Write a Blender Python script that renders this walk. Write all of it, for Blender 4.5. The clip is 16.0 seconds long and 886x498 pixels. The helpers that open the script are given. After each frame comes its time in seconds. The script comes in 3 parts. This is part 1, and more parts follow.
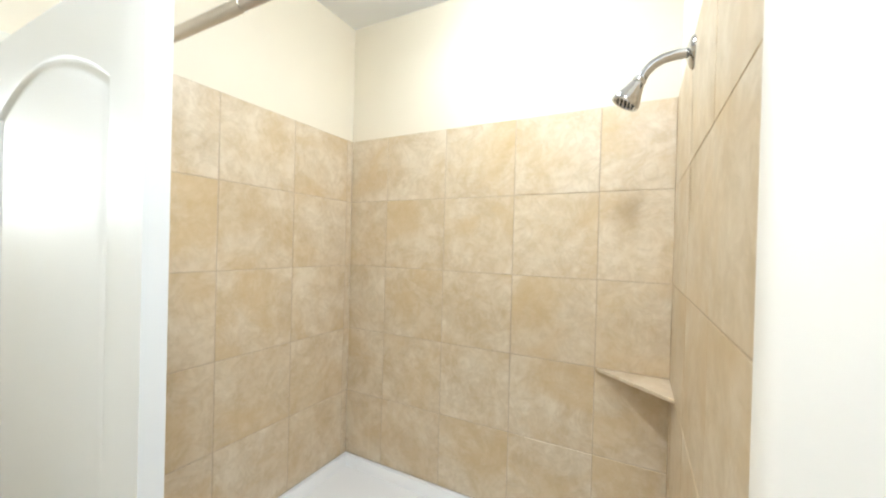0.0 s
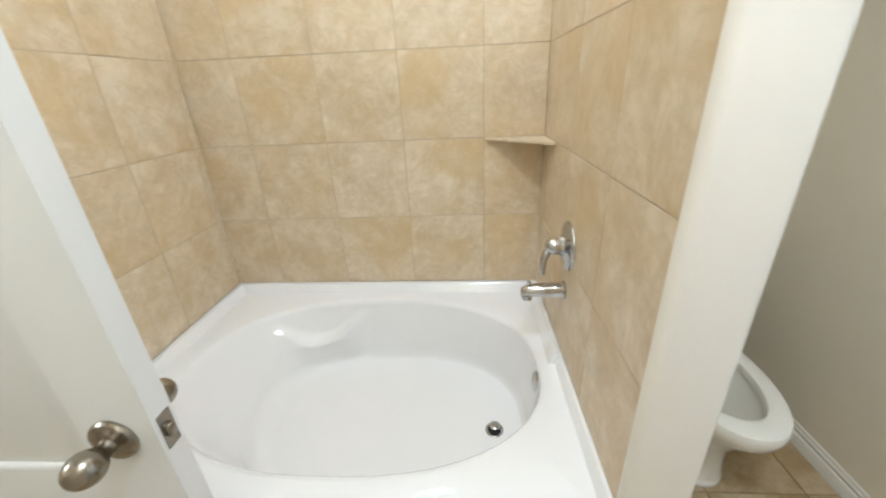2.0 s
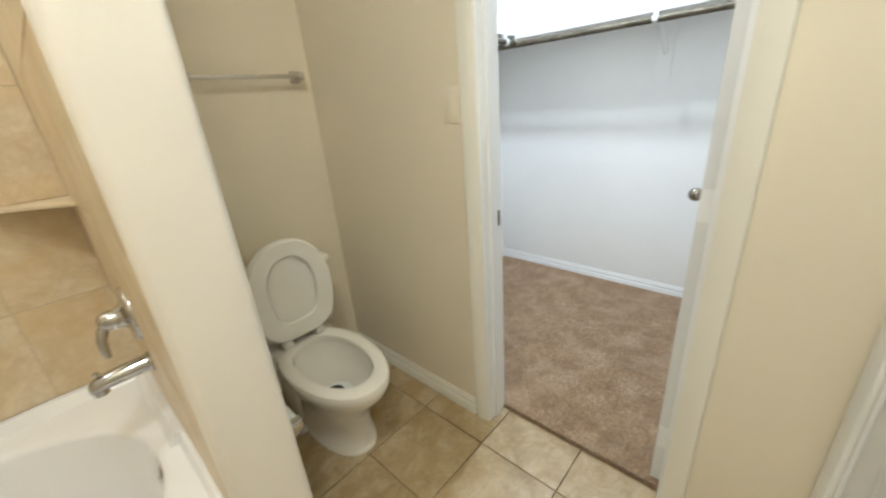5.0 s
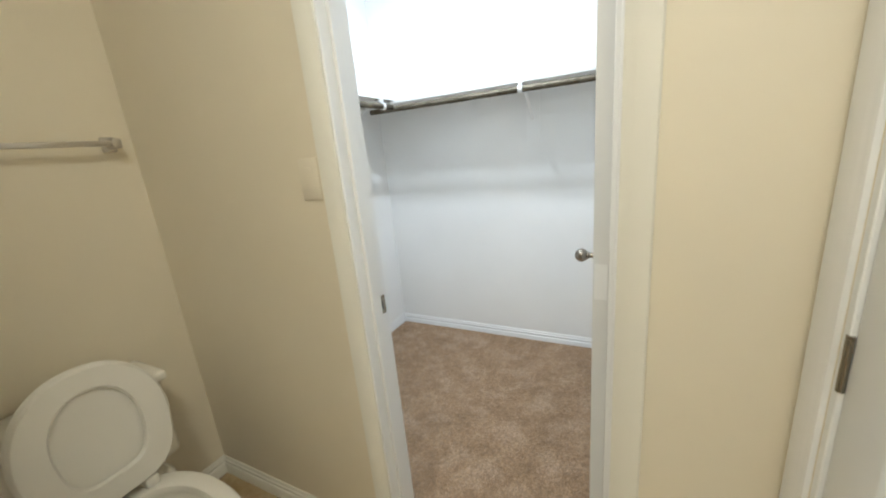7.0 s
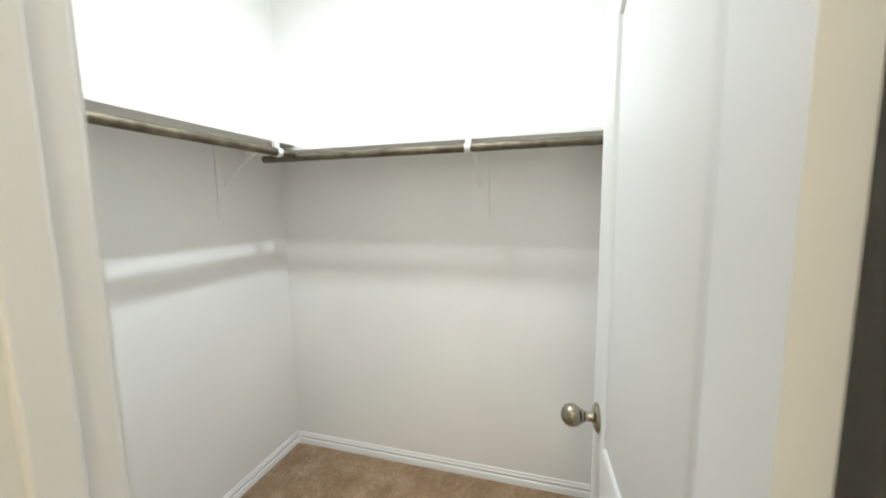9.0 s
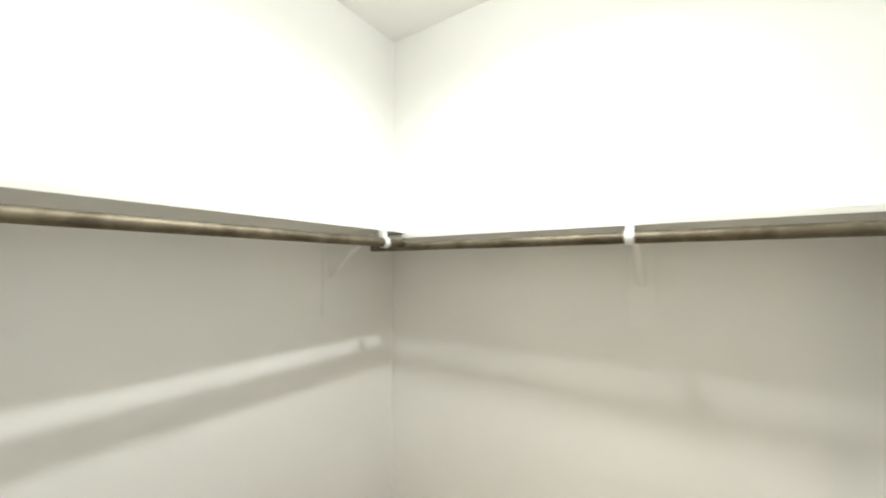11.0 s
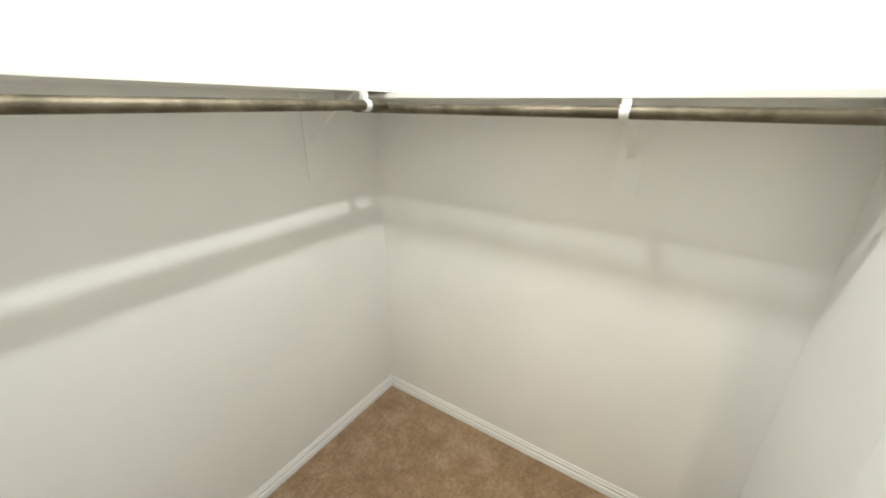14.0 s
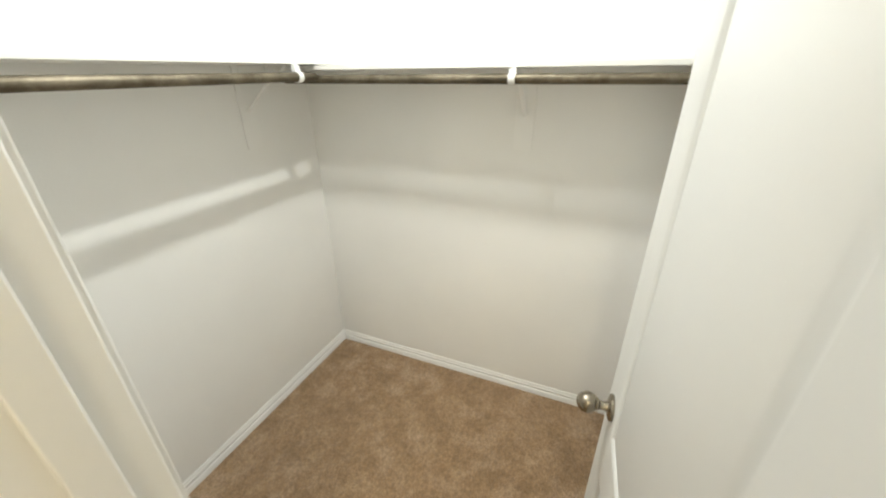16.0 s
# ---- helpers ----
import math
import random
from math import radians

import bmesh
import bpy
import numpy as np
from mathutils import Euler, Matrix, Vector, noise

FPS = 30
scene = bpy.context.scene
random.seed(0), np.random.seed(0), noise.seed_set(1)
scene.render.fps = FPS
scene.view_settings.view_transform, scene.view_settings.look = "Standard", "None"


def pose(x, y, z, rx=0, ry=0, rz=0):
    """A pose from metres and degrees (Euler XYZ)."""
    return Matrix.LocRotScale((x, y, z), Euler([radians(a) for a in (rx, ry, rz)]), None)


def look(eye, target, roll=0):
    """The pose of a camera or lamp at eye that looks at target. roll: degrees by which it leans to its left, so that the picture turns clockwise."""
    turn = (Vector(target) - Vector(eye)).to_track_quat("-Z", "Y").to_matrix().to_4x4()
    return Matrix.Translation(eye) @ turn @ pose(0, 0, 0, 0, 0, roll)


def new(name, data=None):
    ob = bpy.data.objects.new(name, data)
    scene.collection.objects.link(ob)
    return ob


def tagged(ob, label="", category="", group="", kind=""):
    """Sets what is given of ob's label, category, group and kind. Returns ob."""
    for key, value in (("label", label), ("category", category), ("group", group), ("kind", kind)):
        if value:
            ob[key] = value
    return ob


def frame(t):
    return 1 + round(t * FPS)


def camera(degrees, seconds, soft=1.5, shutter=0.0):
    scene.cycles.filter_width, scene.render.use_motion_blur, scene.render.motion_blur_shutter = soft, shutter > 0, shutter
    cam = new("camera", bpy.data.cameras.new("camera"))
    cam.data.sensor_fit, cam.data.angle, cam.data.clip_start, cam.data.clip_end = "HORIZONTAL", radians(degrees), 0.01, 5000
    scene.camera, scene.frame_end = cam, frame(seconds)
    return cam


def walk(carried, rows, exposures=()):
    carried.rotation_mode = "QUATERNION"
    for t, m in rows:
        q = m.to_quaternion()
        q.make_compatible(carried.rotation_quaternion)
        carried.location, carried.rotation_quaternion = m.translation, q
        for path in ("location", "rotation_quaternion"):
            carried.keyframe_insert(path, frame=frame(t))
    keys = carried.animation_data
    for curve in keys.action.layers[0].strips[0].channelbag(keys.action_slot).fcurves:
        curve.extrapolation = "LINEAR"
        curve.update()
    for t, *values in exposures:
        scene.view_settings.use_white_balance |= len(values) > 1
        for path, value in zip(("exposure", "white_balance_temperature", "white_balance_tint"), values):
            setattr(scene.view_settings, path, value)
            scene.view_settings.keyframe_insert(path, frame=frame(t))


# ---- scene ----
cam = camera(100.1, 16.0, soft=2.0, shutter=0.4)
PATH = [
    (0, (1.367, -1.528, 1.604), (0.434, 0.241, 1.59), 1.5),
    (0.5, (1.291, -1.52, 1.567), (0.487, 0.305, 1.408), 1.1),
    (1, (1.2, -1.546, 1.521), (0.656, 0.321, 1.054), -0.5),
    (1.5, (1.151, -1.567, 1.409), (0.81, 0.283, 0.73), -1.7),
    (2, (1.158, -1.592, 1.358), (1.021, 0.234, 0.554), -2.7),
    (2.5, (1.184, -1.611, 1.362), (1.389, 0.215, 0.571), -5.1),
    (3, (1.256, -1.623, 1.348), (1.73, 0.16, 0.576), -5.5),
    (3.5, (1.323, -1.637, 1.334), (2.142, -0.003, 0.523), -6.7),
    (4, (1.367, -1.68, 1.328), (2.318, -0.11, 0.533), -6.1),
    (4.5, (1.403, -1.728, 1.333), (2.593, -0.306, 0.584), -6.1),
    (5, (1.416, -1.751, 1.348), (2.763, -0.466, 0.617), -4.7),
    (5.2, (1.406, -1.739, 1.358), (2.871, -0.56, 0.677), -4.2),
    (7.3, (1.731, -1.664, 1.39), (3.459, -0.786, 0.897), -4.7),
    (7.5, (1.782, -1.647, 1.396), (3.53, -0.8, 0.92), -4.0),
    (8, (1.951, -1.558, 1.414), (3.766, -0.839, 0.982), -2.3),
    (10.3, (2.527, -1.299, 1.517), (4.447, -0.741, 1.507), -1.4),
    (10.5, (2.541, -1.268, 1.552), (4.435, -0.625, 1.549), -1.5),
    (11, (2.629, -1.268, 1.58), (4.28, -0.144, 1.673), 0.0),
    (11.5, (2.678, -1.274, 1.604), (4.066, 0.166, 1.613), -0.8),
    (12, (2.64, -1.239, 1.575), (3.846, 0.346, 1.389), 0.9),
    (12.5, (2.676, -1.287, 1.585), (3.881, 0.254, 1.173), 1.2),
    (13, (2.713, -1.288, 1.62), (3.983, 0.143, 1.039), -0.6),
    (13.5, (2.665, -1.267, 1.642), (4.12, -0.049, 1.012), 0.0),
    (14, (2.645, -1.287, 1.676), (4.206, -0.27, 0.948), 0.5),
    (14.5, (2.552, -1.28, 1.684), (4.244, -0.483, 0.974), -0.1),
    (15, (2.519, -1.32, 1.695), (4.235, -0.6, 0.962), 0.3),
    (15.3, (2.473, -1.36, 1.689), (4.19, -0.662, 0.938), 0.3),
    (15.5, (2.475, -1.387, 1.695), (4.179, -0.678, 0.924), 0.4),
    (16, (2.409, -1.436, 1.684), (4.069, -0.731, 0.821), -0.6),
]
walk(cam, [(t, look(e, g, r)) for t, e, g, r in PATH], [
    (0, 0.30, 4800, 13.5), (2.5, 0.32, 4880, 13), (5, 0.13, 5500, 11.0), (8, -0.10, 5750, 11), (10.3, -0.18, 6750, 10), (16, -0.12, 6800, 10)])

# ---- light ----
world = bpy.data.worlds.new("world")
scene.world = world
world.use_nodes = True
world.node_tree.nodes["Background"].inputs[0].default_value = (0.05, 0.05, 0.05, 1)
world.node_tree.nodes["Background"].inputs[1].default_value = 0.0


def lamp(name, place, watts, colour, radius):
    data = bpy.data.lights.new(name, "POINT")
    data.energy, data.color, data.shadow_soft_size = watts, colour, radius
    ob = new(name, data)
    ob.location = place
    return ob


def flush_lamp(name, place, watts, colour, sx, sy, spread=166):
    """The downward light of a flush ceiling fitting."""
    data = bpy.data.lights.new(name, "AREA")
    data.shape, data.size, data.size_y = "RECTANGLE", sx, sy
    data.energy, data.color, data.spread = watts, colour, radians(spread)
    ob = new(name, data)
    ob.location = place
    return ob


TUB_LAMP = (0.90, -0.46, 2.69)
BATH_LAMP = (1.36, -1.62, 2.68)
VANITY_LAMP = (-1.28, -1.69, 1.96)
CLOSET_LAMP = (3.29, -0.87, 2.62)
BATH_TINT = (1.06, 1.0, 0.80)
lamp("vanity_lamp", VANITY_LAMP, 24, BATH_TINT, 0.12)
lamp("bathroom_bulb", BATH_LAMP, 15, BATH_TINT, 0.12)
flush_lamp("bathroom_lamp", BATH_LAMP, 9.0, BATH_TINT, 0.24, 0.24)
lamp("tub_bulb", TUB_LAMP, 8.0, BATH_TINT, 0.05)
flush_lamp("tub_lamp", TUB_LAMP, 3.8, BATH_TINT, 0.10, 0.10)
CLOSET_TINT = (0.94, 1.0, 1.0)
lamp("closet_bulb", CLOSET_LAMP, 7.5, CLOSET_TINT, 0.03)
flush_lamp("closet_lamp", CLOSET_LAMP, 15, CLOSET_TINT, 0.11, 0.035, 162)

# ---- materials ----


def mat(name, base, rough=0.5, metal=0.0):
    m = bpy.data.materials.new(name)
    m.use_nodes = True
    p = m.node_tree.nodes["Principled BSDF"]
    p.inputs["Base Color"].default_value = (*base, 1)
    p.inputs["Roughness"].default_value = rough
    p.inputs["Metallic"].default_value = metal
    return m, m.node_tree.nodes, m.node_tree.links, p


def noise_node(ns, ls, vec, scale, detail=4.0, rough=0.55, distort=0.0):
    n = ns.new("ShaderNodeTexNoise")
    n.inputs["Scale"].default_value = scale
    n.inputs["Detail"].default_value = detail
    n.inputs["Roughness"].default_value = rough
    n.inputs["Distortion"].default_value = distort
    ls.new(vec, n.inputs["Vector"])
    return n


def ramp(ns, ls, fac, stops):
    r = ns.new("ShaderNodeValToRGB")
    while len(r.color_ramp.elements) < len(stops):
        r.color_ramp.elements.new(0.5)
    for e, (pos, col) in zip(r.color_ramp.elements, stops):
        e.position, e.color = pos, (*col, 1)
    ls.new(fac, r.inputs["Fac"])
    return r


def mixc(ns, ls, fac, a, b, mode="MIX"):
    n = ns.new("ShaderNodeMix")
    n.data_type, n.blend_type = "RGBA", mode
    for v, k in ((fac, 0), (a, 6), (b, 7)):
        if isinstance(v, (int, float)):
            n.inputs[k].default_value = v
        elif isinstance(v, tuple):
            n.inputs[k].default_value = (*v, 1)
        else:
            ls.new(v, n.inputs[k])
    return n.outputs[2]


def bump(ns, ls, p, height, strength, dist):
    b = ns.new("ShaderNodeBump")
    b.inputs["Strength"].default_value = strength
    b.inputs["Distance"].default_value = dist
    ls.new(height, b.inputs["Height"])
    ls.new(b.outputs[0], p.inputs["Normal"])


def coords(ns, ls, shifted=False):
    tc = ns.new("ShaderNodeTexCoord")
    if not shifted:
        return tc.outputs["Object"]
    info = ns.new("ShaderNodeObjectInfo")
    s = ns.new("ShaderNodeVectorMath")
    s.operation = "MULTIPLY_ADD"
    comb = ns.new("ShaderNodeCombineXYZ")
    ls.new(info.outputs["Random"], comb.inputs[0])
    ls.new(info.outputs["Random"], comb.inputs[1])
    ls.new(info.outputs["Random"], comb.inputs[2])
    ls.new(comb.outputs[0], s.inputs[0])
    s.inputs[1].default_value = (37.0, 53.0, 71.0)
    ls.new(tc.outputs["Object"], s.inputs[2])
    return s.outputs[0]


def tile_material(name, light, mid, dark, rough):
    m, ns, ls, p = mat(name, mid, rough)
    v = coords(ns, ls, True)
    big = noise_node(ns, ls, v, 6.5, 6, 0.66, 0.5)
    fine = noise_node(ns, ls, v, 22, 6, 0.65, 0.4)
    vein = noise_node(ns, ls, v, 8, 8, 0.7, 1.6)
    c = ramp(ns, ls, big.outputs[0], [(0.37, dark), (0.5, mid), (0.63, light)])
    c2 = ramp(ns, ls, fine.outputs[0], [(0.3, dark), (0.62, light)])
    c3 = mixc(ns, ls, 0.38, c.outputs[0], c2.outputs[0])
    vr = ramp(ns, ls, vein.outputs[0], [(0.40, (0, 0, 0)), (0.47, (1, 1, 1)), (0.54, (0, 0, 0))])
    k = ns.new("ShaderNodeMath")
    k.operation, k.inputs[1].default_value = "MULTIPLY", 0.27
    ls.new(vr.outputs[0], k.inputs[0])
    c4 = mixc(ns, ls, k.outputs[0], c3, tuple(x * 0.82 for x in dark))
    drift = noise_node(ns, ls, v, 2.6, 4, 0.6, 0.8)
    dk = ramp(ns, ls, drift.outputs[0], [(0.46, (0, 0, 0)), (0.64, (0.55, 0.55, 0.55))])
    c4 = mixc(ns, ls, dk.outputs[0], c4, (dark[0] * 1.04, dark[1] * 0.98, dark[2] * 0.80))
    ls.new(c4, p.inputs["Base Color"])
    r = ns.new("ShaderNodeMapRange")
    r.inputs[3].default_value, r.inputs[4].default_value = rough - 0.06, rough + 0.14
    ls.new(fine.outputs[0], r.inputs[0])
    ls.new(r.outputs[0], p.inputs["Roughness"])
    bump(ns, ls, p, fine.outputs[0], 0.10, 0.004)
    return m


def paint_material(name, base, rough, grain=140.0, strength=0.12):
    m, ns, ls, p = mat(name, base, rough)
    v = coords(ns, ls)
    a = noise_node(ns, ls, v, grain, 3, 0.5)
    b = noise_node(ns, ls, v, 1.7, 3, 0.5)
    c = ramp(ns, ls, b.outputs[0], [(0.3, tuple(x * 0.955 for x in base)), (0.7, base)])
    ls.new(c.outputs[0], p.inputs["Base Color"])
    bump(ns, ls, p, a.outputs[0], strength, 0.002)
    return m


WALL = paint_material("cream_wall_paint", (0.835, 0.755, 0.59), 0.55)
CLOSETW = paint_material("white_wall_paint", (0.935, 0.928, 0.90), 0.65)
CEIL = paint_material("ceiling_paint", (0.85, 0.835, 0.80), 0.8, 60, 0.3)
TRIM = paint_material("trim_paint", (0.90, 0.895, 0.875), 0.34, 60, 0.03)
# White trim paint again, with the bathroom's yellow light put into its colour.
TRIMB = paint_material("trim_paint_yellow_lit", (0.85, 0.82, 0.72), 0.40, 60, 0.03)
# The walls' cream paint, made paler to stand for lamplight on the wing's end.
WINGP = paint_material("lit_cream_wall_paint", (0.87, 0.82, 0.735), 0.5)
SHELFP = paint_material("shelf_paint", (0.90, 0.885, 0.84), 0.42, 60, 0.03)
IVORY = mat("ivory_plastic", (0.835, 0.76, 0.605), 0.4)[0]
DOORP = paint_material("door_paint", (0.80, 0.795, 0.77), 0.46, 90, 0.05)
TILE = tile_material("wall_tile_glaze", (0.765, 0.665, 0.50), (0.68, 0.563, 0.385), (0.565, 0.43, 0.24), 0.34)
FLOORT = tile_material("floor_tile_glaze", (0.57, 0.455, 0.285), (0.47, 0.355, 0.19), (0.33, 0.232, 0.10), 0.34)
GROUT = paint_material("grout", (0.54, 0.43, 0.295), 0.9, 300, 0.4)
FGROUT = paint_material("floor_grout", (0.46, 0.365, 0.245), 0.9, 300, 0.4)
CERAMIC = mat("toilet_ceramic", (0.87, 0.825, 0.72), 0.06)[0]
PLASTIC = mat("seat_plastic", (0.83, 0.795, 0.705), 0.28)[0]
WHITEP = mat("white_plastic", (0.82, 0.82, 0.80), 0.4)[0]
ACRYLIC = mat("tub_acrylic", (0.855, 0.842, 0.825), 0.07)[0]
CHROME = mat("chrome", (0.52, 0.515, 0.51), 0.06, 1.0)[0]
# Near-black that stands for the shade inside holes; also the nozzles' colour.
DARK = mat("hole_shade_nozzle_black", (0.02, 0.02, 0.02), 0.7)[0]


def metal_material(name, base, rough):
    m, ns, ls, p = mat(name, base, rough, 1.0)
    v = coords(ns, ls)
    n = noise_node(ns, ls, v, 30, 3, 0.5, 0.5)
    r = ns.new("ShaderNodeMapRange")
    r.inputs[3].default_value, r.inputs[4].default_value = rough - 0.04, rough + 0.06
    ls.new(n.outputs[0], r.inputs[0])
    ls.new(r.outputs[0], p.inputs["Roughness"])
    return m


NICKEL = metal_material("satin_nickel", (0.32, 0.285, 0.23), 0.25)


def rod_material():
    """Dull brown-grey rod steel with a blotchy tone."""
    m, ns, ls, p = mat("rod_steel", (0.14, 0.12, 0.09), 0.42, 1.0)
    v = coords(ns, ls)
    n = noise_node(ns, ls, v, 9, 5, 0.65, 0.6)
    f = noise_node(ns, ls, v, 90, 3, 0.6)
    c = ramp(ns, ls, n.outputs[0], [(0.36, (0.11, 0.093, 0.067)), (0.52, (0.175, 0.15, 0.11)), (0.66, (0.25, 0.215, 0.16))])
    ls.new(c.outputs[0], p.inputs["Base Color"])
    r = ns.new("ShaderNodeMapRange")
    r.inputs[3].default_value, r.inputs[4].default_value = 0.48, 0.66
    ls.new(f.outputs[0], r.inputs[0])
    ls.new(r.outputs[0], p.inputs["Roughness"])
    return m


STEEL = rod_material()
CURTROD = metal_material("curtain_rod_nickel", (0.60, 0.56, 0.50), 0.35)


def carpet_material():
    m, ns, ls, p = mat("carpet_pile", (0.3, 0.2, 0.13), 0.95)
    v = coords(ns, ls)
    big = noise_node(ns, ls, v, 7.0, 6, 0.68, 0.0)
    fine = noise_node(ns, ls, v, 160, 3, 0.7)
    tuft = noise_node(ns, ls, v, 420, 2, 0.7)
    patch = noise_node(ns, ls, v, 7.5, 5, 0.62, 0.25)
    c = ramp(ns, ls, big.outputs[0], [(0.36, (0.47, 0.30, 0.155)), (0.5, (0.57, 0.37, 0.20)), (0.66, (0.66, 0.45, 0.265))])
    trodden = ramp(ns, ls, patch.outputs[0], [(0.48, (0, 0, 0)), (0.60, (0.40, 0.40, 0.40)), (0.75, (0.75, 0.75, 0.75))])
    c_ = mixc(ns, ls, trodden.outputs[0], c.outputs[0], (0.80, 0.575, 0.385))
    clump = noise_node(ns, ls, v, 55, 4, 0.7, 0.8)
    cl = ramp(ns, ls, clump.outputs[0], [(0.36, (0.60, 0.575, 0.53)), (0.58, (1.0, 1.0, 1.0))])
    c_ = mixc(ns, ls, 0.8, c_, cl.outputs[0], "MULTIPLY")
    d = ramp(ns, ls, fine.outputs[0], [(0.34, (0.36, 0.35, 0.33)), (0.60, (1.0, 1.0, 1.0))])
    cc = mixc(ns, ls, 0.72, c_, d.outputs[0], "MULTIPLY")
    ls.new(cc, p.inputs["Base Color"])
    p.inputs["Sheen Weight"].default_value = 0.25
    add = ns.new("ShaderNodeMath")
    add.operation = "ADD"
    ls.new(fine.outputs[0], add.inputs[0])
    ls.new(tuft.outputs[0], add.inputs[1])
    bump(ns, ls, p, add.outputs[0], 0.8, 0.006)
    return m


CARPET = carpet_material()


# ---- mesh helpers ----


def box(bm, lo, hi, bev=0.0, seg=2):
    """A box from corner lo to corner hi, with rounded edges."""
    lo, hi = Vector(lo), Vector(hi)
    r = bmesh.ops.create_cube(bm, size=1.0, matrix=Matrix.Translation((lo + hi) / 2) @ Matrix.Diagonal((*(hi - lo), 1)))
    if bev:
        es = list({e for v in r["verts"] for e in v.link_edges})
        bmesh.ops.bevel(bm, geom=es, offset=bev, segments=seg, profile=0.5, affect="EDGES")
    return bm


def loft(bm, rings, closed=True, cap0=False, cap1=False):
    """Joins rings of points, all of one length, by quads."""
    vs = [[bm.verts.new(p) for p in ring] for ring in rings]
    n = len(vs[0])
    for a, b in zip(vs, vs[1:]):
        for i in range(n if closed else n - 1):
            j = (i + 1) % n
            bm.faces.new((a[i], a[j], b[j], b[i]))
    if cap0:
        bm.faces.new(list(reversed(vs[0])))
    if cap1:
        bm.faces.new(vs[-1])
    return vs


def frame_of(axis):
    axis = Vector(axis).normalized()
    up = Vector((0, 0, 1)) if abs(axis.z) < 0.9 else Vector((1, 0, 0))
    u = axis.cross(up).normalized()
    return axis, u, u.cross(axis).normalized()


def lathe(bm, origin, axis, profile, n=32, caps=True):
    """Turns (distance along the axis, radius) pairs round the axis."""
    o = Vector(origin)
    a, u, w = frame_of(axis)
    rings = [[o + a * d + (u * math.cos(2 * math.pi * i / n) + w * math.sin(2 * math.pi * i / n)) * r for i in range(n)] for d, r in profile]
    loft(bm, rings, True, caps, caps)
    return bm


def tube(bm, pts, radius, n=20):
    """A round bar along a line of points."""
    pts = [Vector(p) for p in pts]
    rings = []
    last = None
    for i, p in enumerate(pts):
        d = (pts[min(i + 1, len(pts) - 1)] - pts[max(i - 1, 0)]).normalized()
        if last is None:
            _, u, w = frame_of(d)
        else:
            u = (last - d * last.dot(d)).normalized()
            w = u.cross(d).normalized()
        last = u
        r = radius[i] if isinstance(radius, (list, tuple)) else radius
        rings.append([p + (u * math.cos(2 * math.pi * k / n) + w * math.sin(2 * math.pi * k / n)) * r for k in range(n)])
    loft(bm, rings, True, True, True)
    return bm


def egg(a, b, n, power=2.0, point=0.0):
    """An oval; point narrows its far (minus y) end."""
    out = []
    for i in range(n):
        t = 2 * math.pi * i / n
        c, s = math.cos(t), math.sin(t)
        x = math.copysign(abs(c) ** (2 / power), c) * a
        y = math.copysign(abs(s) ** (2 / power), s) * b
        out.append((x * (1 + point * y / b), y))
    return out


def mesh_of(name, bm, material, smooth=True):
    bmesh.ops.recalc_face_normals(bm, faces=bm.faces[:])
    me = bpy.data.meshes.new(name)
    bm.to_mesh(me)
    bm.free()
    me.materials.append(material)
    if smooth:
        me.shade_smooth()
        me.set_sharp_from_angle(angle=radians(38))
    return me


def part(name, bm, material, parent, label=""):
    ob = new(name, mesh_of(name, bm, material))
    ob.parent = parent
    if label:
        tagged(ob, label)
    return ob


def thing(name, place, label, category, group="", turn=0.0):
    ob = new(name)
    ob.empty_display_size = 0.05
    ob.matrix_world = pose(*place, 0, 0, turn)
    return tagged(ob, label, category, group)


def structure(name, bm, material, label, category):
    return tagged(new(name, mesh_of(name, bm, material)), label, category, "", "structure")


def boxes(*pairs, bev=0.0):
    bm = bmesh.new()
    for lo, hi in pairs:
        box(bm, lo, hi, bev)
    return bm


# ---- plan ----
W = 1.475            # alcove, tile face to tile face
TOP = 2.149          # top of the wall tiles
LIP = 0.488          # top of the tub's lip, where the tiles start
ROWS = (LIP, 0.822, 1.157, 1.492, 1.827, TOP)
FRONT = -1.055       # end of the wing wall and of the tiles
CEILZ = 2.75
EX0, EX1 = 2.44, 2.555        # partition to the closet
JL, JR, HEAD = -0.984, -1.65, 2.045
FARX, SOUTHC = 4.05, -1.696
SOUTHB = -1.965
TT = 0.008

# ---- structure ----
wall_north = structure("wall_north", boxes(((-0.13, TT, 0), (2.50, 0.13, CEILZ))), WALL, "cream painted plaster wall behind tub and toilet", "wall")
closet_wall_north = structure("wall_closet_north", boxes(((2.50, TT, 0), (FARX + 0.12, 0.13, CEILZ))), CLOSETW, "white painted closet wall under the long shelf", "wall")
wall_west = structure("wall_west", boxes(
    ((-0.13, -1.236, 0), (-TT, TT, CEILZ)), ((-0.13, SOUTHB, 0), (-TT, -1.957, CEILZ)), ((-0.13, -1.957, HEAD), (-TT, -1.236, CEILZ))),
    WALL, "cream painted wall with the entry doorway", "wall")
wall_south = structure("wall_south", boxes(
    ((-0.13, SOUTHB - 0.12, 0), (1.64, SOUTHB, CEILZ)), ((2.36, SOUTHB - 0.12, 0), (EX0, SOUTHB, CEILZ)), ((1.64, SOUTHB - 0.12, HEAD), (2.36, SOUTHB, CEILZ))),
    WALL, "cream painted bathroom wall with a doorway", "wall")
